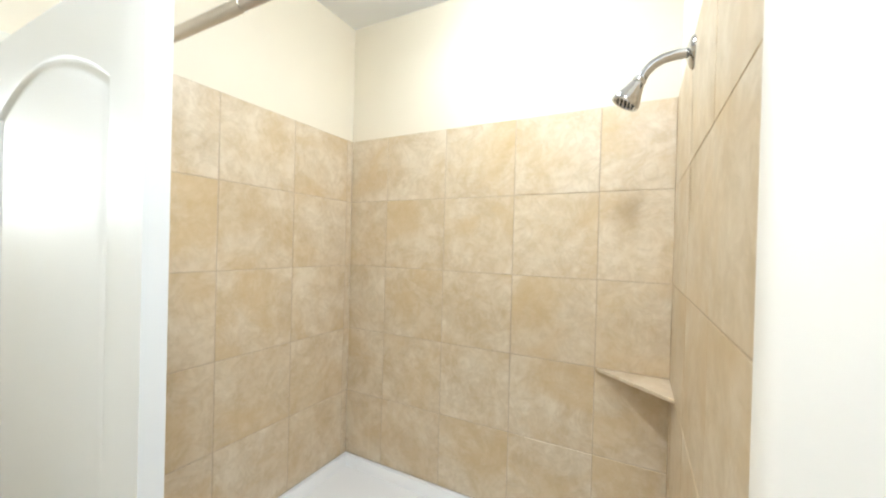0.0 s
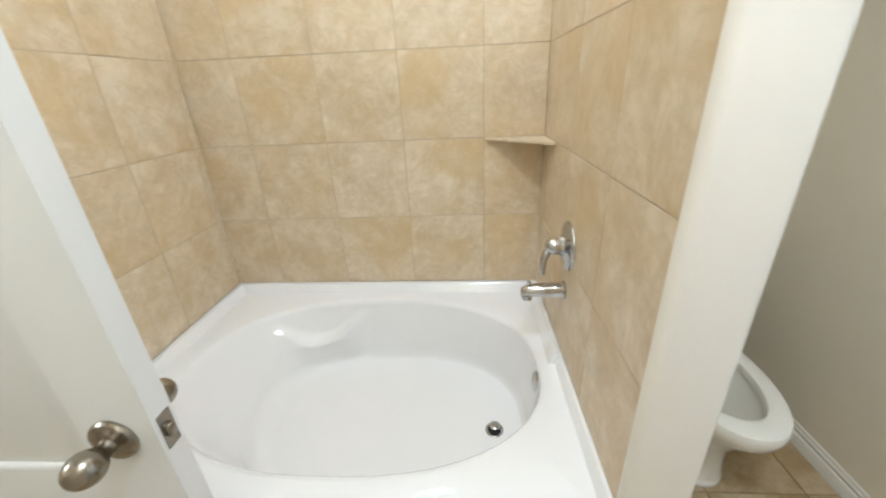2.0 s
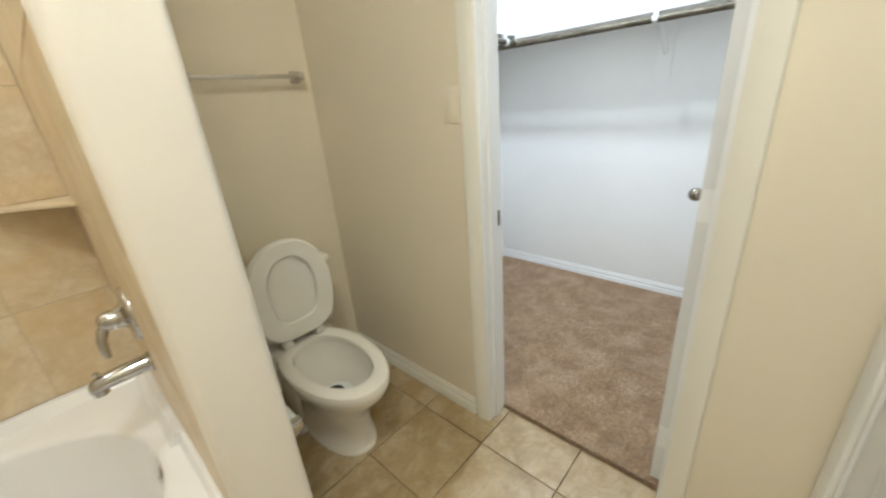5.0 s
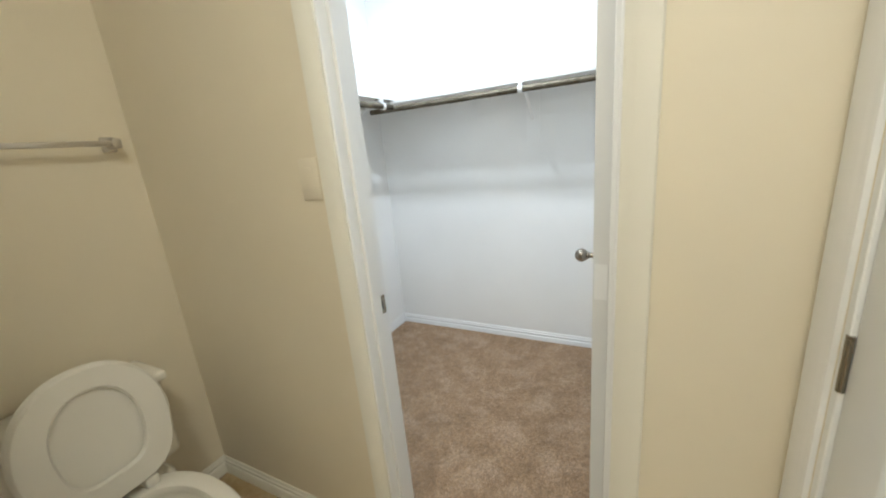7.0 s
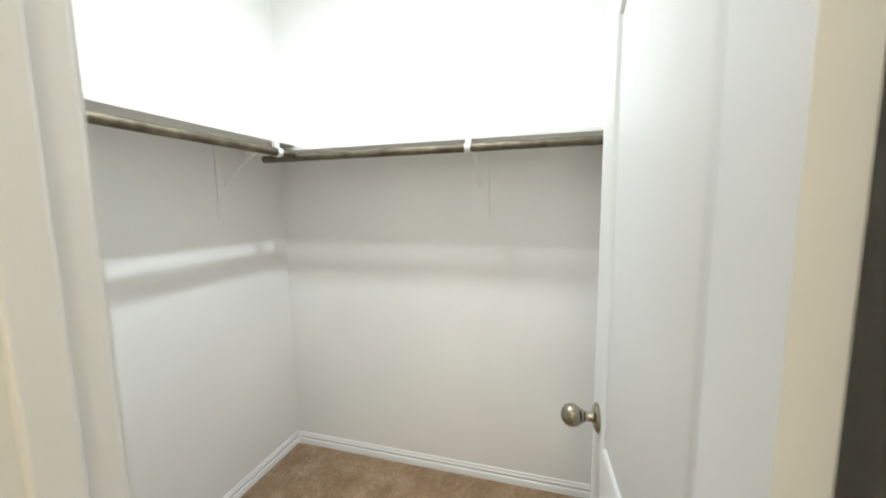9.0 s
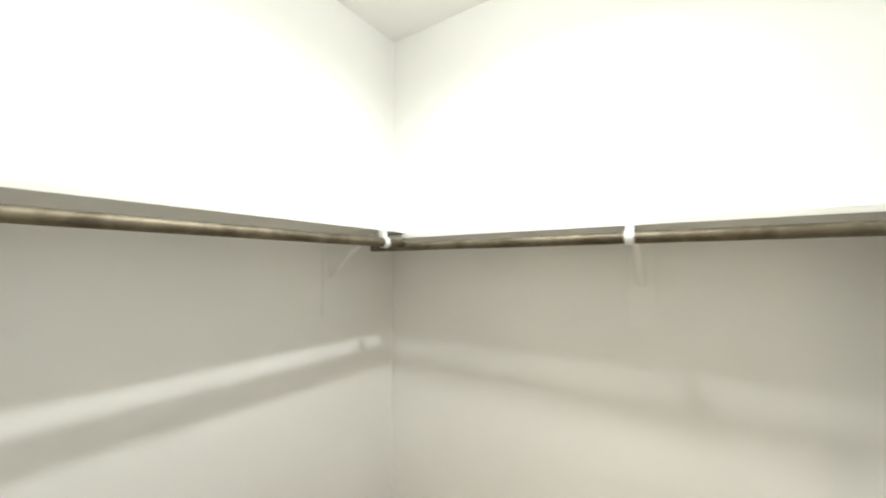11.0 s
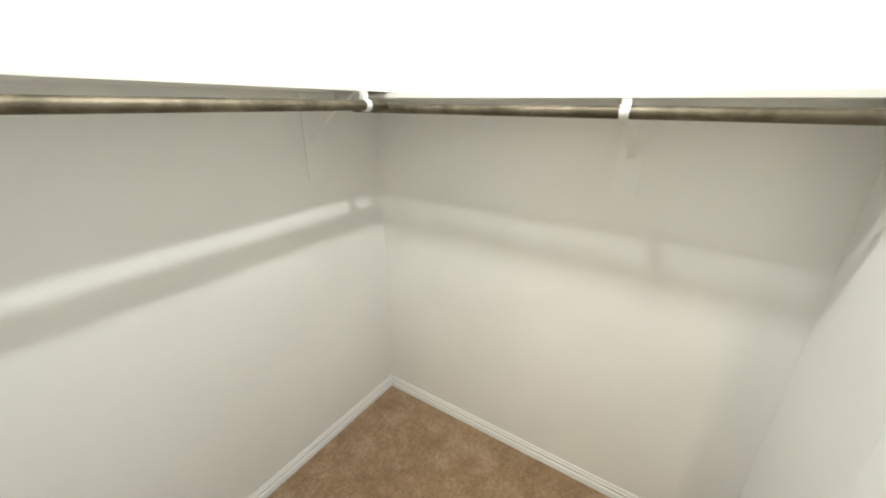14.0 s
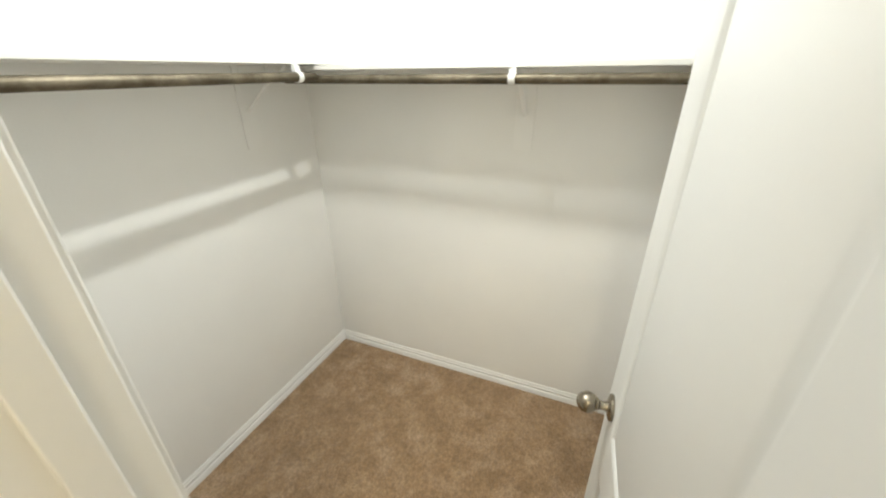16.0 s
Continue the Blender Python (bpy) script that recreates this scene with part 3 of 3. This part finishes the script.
shelf_c = thing("corner_shelf", (W, 0, 1.157), "beige tile corner shelf in the tub surround", "corner shelf")
bm = bmesh.new()
sh = [(0.0, 0.0), (-0.239, 0.0), (-0.232, -0.010), (-0.010, -0.202), (0.0, -0.206)]
loft(bm, [[(x, y, z) for x, y in sh] for z in (-0.011, 0.0)], True, True, True)
bmesh.ops.bevel(bm, geom=bm.edges[:], offset=0.002, segments=2, affect="EDGES")
part("slab", bm, TILE, shelf_c)

rod_c = thing("shower_curtain_rod", (0, -1.0, 2.139), "satin metal shower curtain rod across the alcove", "curtain rod")
part("tube", tube(bmesh.new(), [(-0.006, 0, 0), (0.56, 0, 0)], 0.0155, 24), CURTROD, rod_c)
part("inner_tube", tube(bmesh.new(), [(0.55, 0, 0), (W + 0.006, 0, 0)], 0.0130, 24), CURTROD, rod_c)
for x, s in ((0.0, 1), (W, -1)):
    part("flange", lathe(bmesh.new(), (x - 0.006 * s, 0, 0), (s, 0, 0), [(0, 0.028), (0.006, 0.028), (0.012, 0.022), (0.020, 0.018)], 28), CURTROD, rod_c)

# ---- toilet ----
toilet = thing("toilet", (1.998, TT - 0.018, 0), "white two-piece toilet with seat and lid raised, on the tiled floor", "toilet")


def oval(cy, a, b, z, point=0.10, n=48, power=2.2):
    return [(x, cy + y, z) for x, y in egg(a, b, n, power, point)]


def bowl():
    bm = bmesh.new()
    rings = [oval(-0.415, 0.118, 0.245, 0.0, 0.0), oval(-0.415, 0.118, 0.245, 0.012, 0.0), oval(-0.415, 0.112, 0.236, 0.022, 0.0), oval(-0.42, 0.108, 0.226, 0.10, 0.0), oval(-0.43, 0.108, 0.220, 0.17, 0.0),
             oval(-0.455, 0.122, 0.236, 0.225, 0.02), oval(-0.478, 0.140, 0.255, 0.285, 0.04), oval(-0.500, 0.166, 0.281, 0.335, 0.07), oval(-0.505, 0.176, 0.290, 0.365, 0.08), oval(-0.505, 0.179, 0.292, 0.388, 0.08),
             oval(-0.505, 0.175, 0.288, 0.400, 0.08), oval(-0.505, 0.166, 0.279, 0.404, 0.08), oval(-0.507, 0.136, 0.228, 0.404, 0.08), oval(-0.507, 0.126, 0.216, 0.399, 0.08), oval(-0.507, 0.122, 0.211, 0.382, 0.08), oval(-0.507, 0.123, 0.212, 0.374, 0.08),
             oval(-0.507, 0.130, 0.221, 0.368, 0.08), oval(-0.503, 0.125, 0.212, 0.33, 0.07), oval(-0.495, 0.105, 0.170, 0.27, 0.05), oval(-0.475, 0.078, 0.115, 0.215, 0.0), oval(-0.455, 0.052, 0.070, 0.165, 0.0),
             oval(-0.445, 0.038, 0.045, 0.11, 0.0)]
    loft(bm, rings, True, True, True)
    return bm


bowl_ob = part("bowl", bowl(), CERAMIC, toilet)
part("water", lathe(bmesh.new(), (0, -0.478, 0.206), (0, 0, 1), [(0, 0.074), (0.002, 0.072)], 28), mat("water", (0.80, 0.79, 0.74), 0.03)[0], bowl_ob, "still water in the bowl")
# Disc on the water, coloured black as the shade of the trap.
part("trap_shade_disc", lathe(bmesh.new(), (0, -0.462, 0.206), (0, 0, 1), [(0.0025, 0.040), (0.003, 0.034)], 24), DARK, bowl_ob)
bm = bmesh.new()
box(bm, (-0.105, -0.285, 0.0), (0.105, -0.10, 0.33), 0.03, 4)
box(bm, (-0.16, -0.27, 0.30), (0.16, -0.03, 0.398), 0.03, 4)
part("pedestal_back", bm, CERAMIC, toilet)
for s in (-1, 1):
    part("bolt_cap", lathe(bmesh.new(), (s * 0.128, -0.33, 0.0), (0, 0, 1), [(0, 0.019), (0.010, 0.018), (0.020, 0.012), (0.023, 0.004)], 18), PLASTIC, toilet, "white bolt cap")
tank = part("tank", box(bmesh.new(), (-0.215, -0.205, 0.395), (0.215, -0.018, 0.692), 0.022, 4), CERAMIC, toilet)
part("tank_lid", box(bmesh.new(), (-0.232, -0.222, 0.690), (0.232, -0.010, 0.728), 0.012, 3), CERAMIC, toilet)
lev = part("flush_lever", lathe(bmesh.new(), (-0.155, -0.203, 0.645), (0, -1, 0), [(0, 0.015), (0.008, 0.014), (0.012, 0.008), (0.022, 0.007)], 20), CHROME, tank, "chrome flush lever")
part("lever_arm", tube(bmesh.new(), [(-0.155, -0.224, 0.645), (-0.115, -0.228, 0.640), (-0.075, -0.226, 0.632)], [0.008, 0.0075, 0.006], 14), CHROME, lev)

HY, HZ, LEAN = -0.276, 0.420, radians(3.0)


def raised(u, v, w):
    """Places (across, up the raised seat, out of it towards the bowl) in the toilet's frame."""
    return (u, HY + v * math.sin(LEAN) - w * math.cos(LEAN), HZ + v * math.cos(LEAN) + w * math.sin(LEAN))


def seat_outline(inset, n=56):
    """Round at its far end, flat at the hinge."""
    a, L = 0.186 - inset, 0.440 - 2 * inset
    pts = []
    for i in range(n):
        t = 2 * math.pi * i / n
        c, s = math.cos(t), math.sin(t)
        p = 2.2 if s > 0 else 3.6
        x = math.copysign(abs(c) ** (2 / p), c) * a
        y = math.copysign(abs(s) ** (2 / p), s)
        pts.append((x * (1.0 - 0.10 * max(0, -y)), 0.018 + inset + L * 0.46 + y * (L * 0.54 if s > 0 else L * 0.46)))
    return pts


def slab_of(outer, inner, w0, w1, rnd=0.006):
    bm = bmesh.new()
    rings = []

    def scaled(pts, k):
        cx = sum(p[0] for p in pts) / len(pts)
        cy = sum(p[1] for p in pts) / len(pts)
        return [(cx + (x - cx) * k, cy + (y - cy) * k) for x, y in pts]
    for k, w in ((0.97, w0), (1.0, w0 + rnd), (1.0, w1 - rnd), (0.97, w1)):
        rings.append([raised(x, y, w) for x, y in scaled(outer, k)])
    if inner:
        for k, w in ((1.05, w1), (1.0, w1 - rnd), (1.0, w0 + rnd), (1.05, w0)):
            rings.append([raised(x, y, w) for x, y in scaled(inner, k)])
        rings.append(rings[0])
        loft(bm, rings)
        bmesh.ops.remove_doubles(bm, verts=bm.verts[:], dist=1e-5)
    else:
        loft(bm, rings, True, True, True)
    return bm


inner = [(x * 0.56, 0.228 + (y - 0.215) * 0.64) for x, y in seat_outline(0.0)]
part("lid", slab_of(seat_outline(0.0), None, -0.002, 0.012), PLASTIC, toilet, "white plastic lid leaning on the tank")
part("seat", slab_of(seat_outline(0.003), inner, 0.014, 0.032, 0.007), PLASTIC, toilet, "white plastic seat raised against the lid")
for s in (-1, 1):
    part("seat_hinge", box(bmesh.new(), (s * 0.075 - 0.02, -0.300, 0.402), (s * 0.075 + 0.02, -0.250, 0.440), 0.008, 3), PLASTIC, toilet, "white plastic seat hinge")
sv = thing("shutoff_valve", (1.735, TT, 0.17), "chrome water shut-off valve with supply hose beside the toilet", "shut-off valve")
part("stub", tube(bmesh.new(), [(0, 0, 0), (0, -0.055, 0)], 0.009, 14), CHROME, sv)
part("handwheel", lathe(bmesh.new(), (0, -0.055, 0), (0, -1, 0), [(0, 0.010), (0.004, 0.019), (0.014, 0.019), (0.018, 0.012)], 18), CHROME, sv)
part("hose", tube(bmesh.new(), [(0, -0.035, 0.008), (0.002, -0.036, 0.06), (0.03, -0.06, 0.14), (0.075, -0.10, 0.20), (0.085, -0.11, 0.228)], 0.006, 12), CHROME, sv, "braided metal supply hose")

# ---- small bathroom fittings ----
bar = thing("towel_bar", (2.14, TT, 1.508), "nickel towel bar on the wall behind the toilet", "towel bar")
part("bar", box(bmesh.new(), (-0.235, -0.066, -0.009), (0.222, -0.054, 0.009), 0.003, 2), CURTROD, bar, "flat nickel bar")
for s, xx in ((-1, -0.235), (1, 0.222)):
    p_ = part("post", box(bmesh.new(), (xx - 0.012, -0.075, -0.017), (xx + 0.014, -0.012, 0.017), 0.006, 3), CURTROD, bar)
    part("wall_plate", box(bmesh.new(), (xx - 0.022, -0.013, -0.026), (xx + 0.022, 0.0, 0.026), 0.005, 3), CURTROD, p_)

tp = thing("toilet_paper_holder", (1.620, -0.86, 0.60), "chrome paper holder with an empty white roller on the wing wall", "paper holder")
for s in (-1, 1):
    p_ = part("post", box(bmesh.new(), (0.0, s * 0.075 - 0.013, -0.018), (0.062, s * 0.075 + 0.013, 0.018), 0.007, 3), CHROME, tp)
    part("wall_plate", box(bmesh.new(), (0.0, s * 0.075 - 0.024, -0.027), (0.009, s * 0.075 + 0.024, 0.027), 0.004, 2), CHROME, p_)
part("roller", lathe(bmesh.new(), (0.048, -0.066, 0), (0, 1, 0), [(0, 0.008), (0.006, 0.012), (0.066, 0.013), (0.068, 0.0115), (0.126, 0.0115), (0.132, 0.008)], 20), WHITEP, tp, "white plastic roller")

sw = thing("light_switch", (EX0, -0.868, 1.337), "ivory rocker light switch plate beside the closet door", "light switch")
part("plate", box(bmesh.new(), (-0.0045, -0.036, -0.058), (0.0, 0.036, 0.058), 0.002, 2), IVORY, sw)
part("rocker", box(bmesh.new(), (-0.0070, -0.0165, -0.033), (-0.003, 0.0165, 0.033), 0.002, 2), IVORY, sw)
for z in (-0.047, 0.047):
    part("screw", lathe(bmesh.new(), (-0.0045, 0, z), (-1, 0, 0), [(0, 0.003), (0.0008, 0.0025)], 10), IVORY, sw)

# ---- ceiling lights ----


def ceiling_light(place, label):
    t = thing("ceiling_light", (place[0], place[1], CEILZ), label, "ceiling light", "ceiling lights")
    part("base", lathe(bmesh.new(), (0, 0, 0), (0, 0, -1), [(0, 0.15), (0.015, 0.152), (0.022, 0.145), (0.024, 0.02)], 40), TRIM, t, "white metal base")
    return t


ceiling_light(TUB_LAMP, "round white flush ceiling light over the tub")
ceiling_light(BATH_LAMP, "round white flush ceiling light over the bathroom floor")
vl = thing("vanity_light", (-1.4, VANITY_LAMP[1], VANITY_LAMP[2] + 0.07), "nickel vanity light bar on the wall outside the bathroom", "vanity light")
part("back_plate", box(bmesh.new(), (0.0, -0.28, -0.035), (0.02, 0.28, 0.035), 0.006, 2), CURTROD, vl)
ceiling_light(CLOSET_LAMP, "round white flush ceiling light in the closet")

# ---- closet ----
SZ = 1.715          # underside of the shelf
SE = 1.694          # underside of the board along the far wall, which runs under the other
SD = 0.297          # its depth
shelf = thing("closet_shelf", (0, 0, 0), "white painted L-shaped wooden closet shelf", "shelf")
part("north_board", box(bmesh.new(), (EX1, -SD + TT, SZ), (FARX - 0.002, TT - 0.001, SZ + 0.018), 0.0015, 1), SHELFP, shelf)
part("east_board", box(bmesh.new(), (FARX - 0.264, SOUTHC + 0.001, SE), (FARX - 0.002, -0.004, SE + 0.018), 0.0015, 1), SHELFP, shelf)


def cleat(lo, hi):
    c = tagged(new("shelf_cleat", mesh_of("shelf_cleat", boxes((lo, hi), bev=0.003), SHELFP)), "white painted wooden cleat under the closet shelf", "cleat", "cleats under the closet shelf")
    return c


cleat((EX1, -0.262, SZ - 0.070), (EX1 + 0.018, TT - 0.001, SZ - 0.0005))
bm = bmesh.new()
pts = [(3.578, SE - 0.0005), (FARX - 0.001, SE - 0.0005), (FARX - 0.001, SE - 0.084), (3.618, SE - 0.084), (3.578, SE - 0.050)]
loft(bm, [[(x, y, z) for x, z in pts] for y in (SOUTHC, SOUTHC + 0.013)], True, True, True)
bmesh.ops.bevel(bm, geom=bm.edges[:], offset=0.002, segments=2, affect="EDGES")
tagged(new("shelf_cleat", mesh_of("shelf_cleat", bm, SHELFP)), "white painted wooden cleat with a clipped corner under the closet shelf", "cleat", "cleats under the closet shelf")


def closet_rod(a, b, label):
    a, b = Vector(a), Vector(b)
    t = thing("closet_rod", a, label, "closet rod", "closet rods")
    part("tube", tube(bmesh.new(), [(0, 0, 0), b - a], 0.0165, 28), STEEL, t)
    d = (b - a).normalized()
    # The rod is solid; a black disc paints the shade of its bore.
    part("end_shade_disc", lathe(bmesh.new(), b - a, d, [(0.0002, 0.0140), (0.0006, 0.013)], 24), DARK, t, "black disc painted as the shade in the open end")
    return t


RZ = 1.663
closet_rod((EX1 + 0.019, -0.303, RZ + 0.006), (3.755, -0.303, RZ + 0.006), "bare metal closet rod along the back wall")
closet_rod((3.774, SOUTHC + 0.024, RZ - 0.004), (3.774, -0.125, RZ - 0.004), "bare metal closet rod along the far wall")


def rod_socket(place, axis, up=0.040):
    t = thing("rod_socket", place, "white plastic closet rod socket on the closet wall", "rod socket", "rod sockets")
    side = (abs(axis[1]), abs(axis[0]))
    lo = (-0.034 * side[0], -0.034 * side[1], -0.062)
    hi = (0.034 * side[0] + 0.012 * axis[0], 0.034 * side[1] + 0.012 * axis[1], up)
    part("plate", box(bmesh.new(), lo, hi, 0.004, 2), WHITEP, t)
    part("cup", lathe(bmesh.new(), (0, 0, 0), axis, [(0.010, 0.027), (0.034, 0.026), (0.036, 0.0245), (0.036, 0.0175), (0.014, 0.017)], 28), WHITEP, t)
    return t


rod_socket((EX1, -0.303, RZ + 0.006), (1, 0, 0))
rod_socket((3.774, SOUTHC + 0.013, RZ - 0.004), (0, 1, 0), 0.030)


def shelf_bracket(place, turn, rod_y, rod_z, drop):
    """A pressed metal bracket on an upright board; its own -y points off the wall."""
    t = thing("shelf_bracket", place, "white metal shelf and rod bracket on a painted upright board", "shelf bracket", "shelf brackets", turn)
    bm = bmesh.new()
    pts = [(-0.040, 0.0), (0.040, 0.0), (0.040, -drop + 0.012), (0.036, -drop + 0.003), (0.028, -drop), (-0.028, -drop), (-0.036, -drop + 0.003), (-0.040, -drop + 0.012)]
    loft(bm, [[(x, y, z) for x, z in pts] for y in (0.0, -0.008)], True, True, True)
    bmesh.ops.bevel(bm, geom=[e for e in bm.edges if all(v.co.y < -0.007 for v in e.verts)], offset=0.0015, segments=2, affect="EDGES")
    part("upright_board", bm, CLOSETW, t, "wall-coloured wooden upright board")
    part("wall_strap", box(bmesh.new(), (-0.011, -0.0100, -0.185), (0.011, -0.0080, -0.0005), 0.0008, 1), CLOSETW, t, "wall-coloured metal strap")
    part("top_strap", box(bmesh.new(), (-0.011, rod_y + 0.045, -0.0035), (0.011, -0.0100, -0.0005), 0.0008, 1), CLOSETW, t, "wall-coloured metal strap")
    part("strap_tip", box(bmesh.new(), (-0.012, rod_y + 0.028, -0.016), (0.012, rod_y + 0.045, -0.0006), 0.003, 2), WHITEP, t, "white strap tip under the shelf")
    bm = bmesh.new()
    a, b = Vector((0, -0.0095, -0.180)), Vector((0, rod_y + 0.055, -0.005))
    d, u, w = frame_of(b - a)
    loft(bm, [[p + u * x + w * y for x, y in ((-0.008, -0.0015), (0.008, -0.0015), (0.008, 0.0015), (-0.008, 0.0015))] for p in (a, a.lerp(b, 0.5) + w * 0.010, b)], True, True, True)
    part("brace", bm, CLOSETW, t, "wall-coloured metal brace")
    bm = bmesh.new()
    rings = []
    for k in range(17):
        an = radians(80 + 250 * k / 16)
        rings.append([(x, rod_y + r * math.cos(an), rod_z + r * math.sin(an)) for x, r in ((-0.012, 0.0172), (0.012, 0.0172), (0.012, 0.0205), (-0.012, 0.0205))])
    loft(bm, rings, True, True, True)
    hk = part("hook", bm, WHITEP, t, "white rod hook")
    part("hook_neck", box(bmesh.new(), (-0.012, rod_y - 0.002, rod_z + 0.0175), (0.012, rod_y + 0.018, -0.001), 0.0008, 1), WHITEP, hk)
    part("screw", lathe(bmesh.new(), (0, -0.0100, -0.176), (0, -1, 0), [(0, 0.005), (0.002, 0.004)], 12), NICKEL, t)
    return t


shelf_bracket((3.656, TT, SZ), 0, -0.303 - TT, RZ + 0.006 - SZ, 0.340)
shelf_bracket((FARX, -1.118, SE), -90, -(FARX - 3.774), RZ - 0.004 - SE, 0.320)

# ---- tiles, piece by piece ----


def tile_mesh(name, sx, sy, sz, material, bev=0.0016):
    return mesh_of(name, box(bmesh.new(), (-sx / 2, -sy / 2, -sz / 2), (sx / 2, sy / 2, sz / 2), bev, 1), material, False)


meshes = {}


def lay(name, parent, centre, size, material):
    key = (material.name, *[round(s, 4) for s in size])
    if key not in meshes:
        meshes[key] = tile_mesh(name, *size, material)
    ob = new(name, meshes[key])
    ob.location = centre
    ob.parent = parent
    return ob


GAP = 0.0028
rnd = random.Random(4)


def spans(cuts, flush=()):
    """The tiles between cuts, with half a joint off each side but where a cut is flush in a corner."""
    return [(a + (0 if a in flush else GAP / 2), b - (0 if b in flush else GAP / 2)) for a, b in zip(cuts, cuts[1:])]


XC = (0.0, 0.232, 0.563, 0.895, 1.229, W)
YC = (FRONT + 0.004, -0.711, -0.374, -0.038, 0.0)
YCR = (FRONT + 0.004, -0.752, -0.416, -0.080, 0.0)
structure("grout_bed", boxes(((0, 0.0016, LIP), (W, TT + 0.001, TOP)), ((-TT, FRONT + 0.004, LIP), (-0.0016, 0.0, TOP)), ((W + 0.0016, FRONT + 0.004, LIP), (W + TT + 0.001, 0.0, TOP))),
          GROUT, "brown grout between the wall tiles of the tub surround", "grout")
for z0, z1 in spans(ROWS):
    for x0, x1 in spans(XC, (0.0, W)):
        lay("tile", wall_north, ((x0 + x1) / 2, TT / 2 + rnd.uniform(-0.0006, 0.0004), (z0 + z1) / 2), (x1 - x0, TT, z1 - z0), TILE)
    for y0, y1 in spans(YC, (0.0,)):
        lay("tile", wall_west, (-TT / 2 + rnd.uniform(-0.0004, 0.0006), (y0 + y1) / 2, (z0 + z1) / 2), (TT, y1 - y0, z1 - z0), TILE)
    for y0, y1 in spans(YCR, (0.0,)):
        lay("tile", wing_wall, (W + TT / 2 + rnd.uniform(-0.0006, 0.0004), (y0 + y1) / 2, (z0 + z1) / 2), (TT, y1 - y0, z1 - z0), TILE)

FG = 0.0034
fx = [2.320 - 0.3355 * k for k in range(8)][::-1] + [2.545]
fy = [SOUTHB + 0.001] + [-1.021 - 0.3355 * k for k in (2, 1)] + [-1.021 + 0.3355 * k for k in range(4)]
fx = [-0.02 if x < 0 else x for x in fx]
for a, b in zip(fx, fx[1:]):
    for c, d in zip(fy, fy[1:]):
        x0, x1, y0, y1 = a + FG / 2, b - FG / 2, c + FG / 2, min(d, TT) - FG / 2
        if y1 - y0 < 0.02 or (x1 < W and y0 > -1.0) or x1 - x0 < 0.02:
            continue
        lay("tile", floor, ((x0 + x1) / 2, (y0 + y1) / 2, -0.0045 + rnd.uniform(-0.0004, 0.0004)), (x1 - x0, y1 - y0, 0.009), FLOORT)


# ---- carpet pile ----


def carpet_tufts(x0, x1, y0, y1, z, count, tall=1.0, lean=0.0, name="carpet_pile", label="short brown cut pile of the closet carpet"):
    """Short leaning tufts, each a small three-sided cone."""
    rng = np.random.default_rng(7)
    c = np.column_stack((rng.uniform(x0, x1, count), rng.uniform(y0, y1, count), np.full(count, z)))
    r = rng.uniform(0.0009, 0.0019, count)
    h = rng.uniform(0.002, 0.0060, count) * tall
    a = rng.uniform(0, 2 * np.pi, count)
    verts = np.empty((count, 4, 3))
    for k in range(3):
        verts[:, k, 0] = c[:, 0] + r * np.cos(a + k * 2.0944)
        verts[:, k, 1] = c[:, 1] + r * np.sin(a + k * 2.0944)
        verts[:, k, 2] = z - 0.001
    verts[:, 3, 0] = c[:, 0] + rng.normal(0, 0.0022, count) - lean * rng.uniform(0.2, 1.0, count)
    verts[:, 3, 1] = c[:, 1] + rng.normal(0, 0.0022, count)
    verts[:, 3, 2] = z + h
    b = np.arange(count)[:, None] * 4
    faces = np.concatenate((b + [0, 1, 3], b + [1, 2, 3], b + [2, 0, 3]))
    me = bpy.data.meshes.new(name)
    me.from_pydata(verts.reshape(-1, 3).tolist(), [], faces.tolist())
    me.materials.append(CARPET)
    return tagged(new(name, me), label, "carpet pile", "", "stuff")


carpet_tufts(2.549, FARX - 0.015, SOUTHC + 0.015, TT - 0.015, 0.020, 110000)
carpet_tufts(2.5455, 2.554, JR + 0.002, JL - 0.002, 0.014, 2600, 1.5, 0.008, "carpet_fringe", "frayed cut edge of the brown carpet at the doorway")
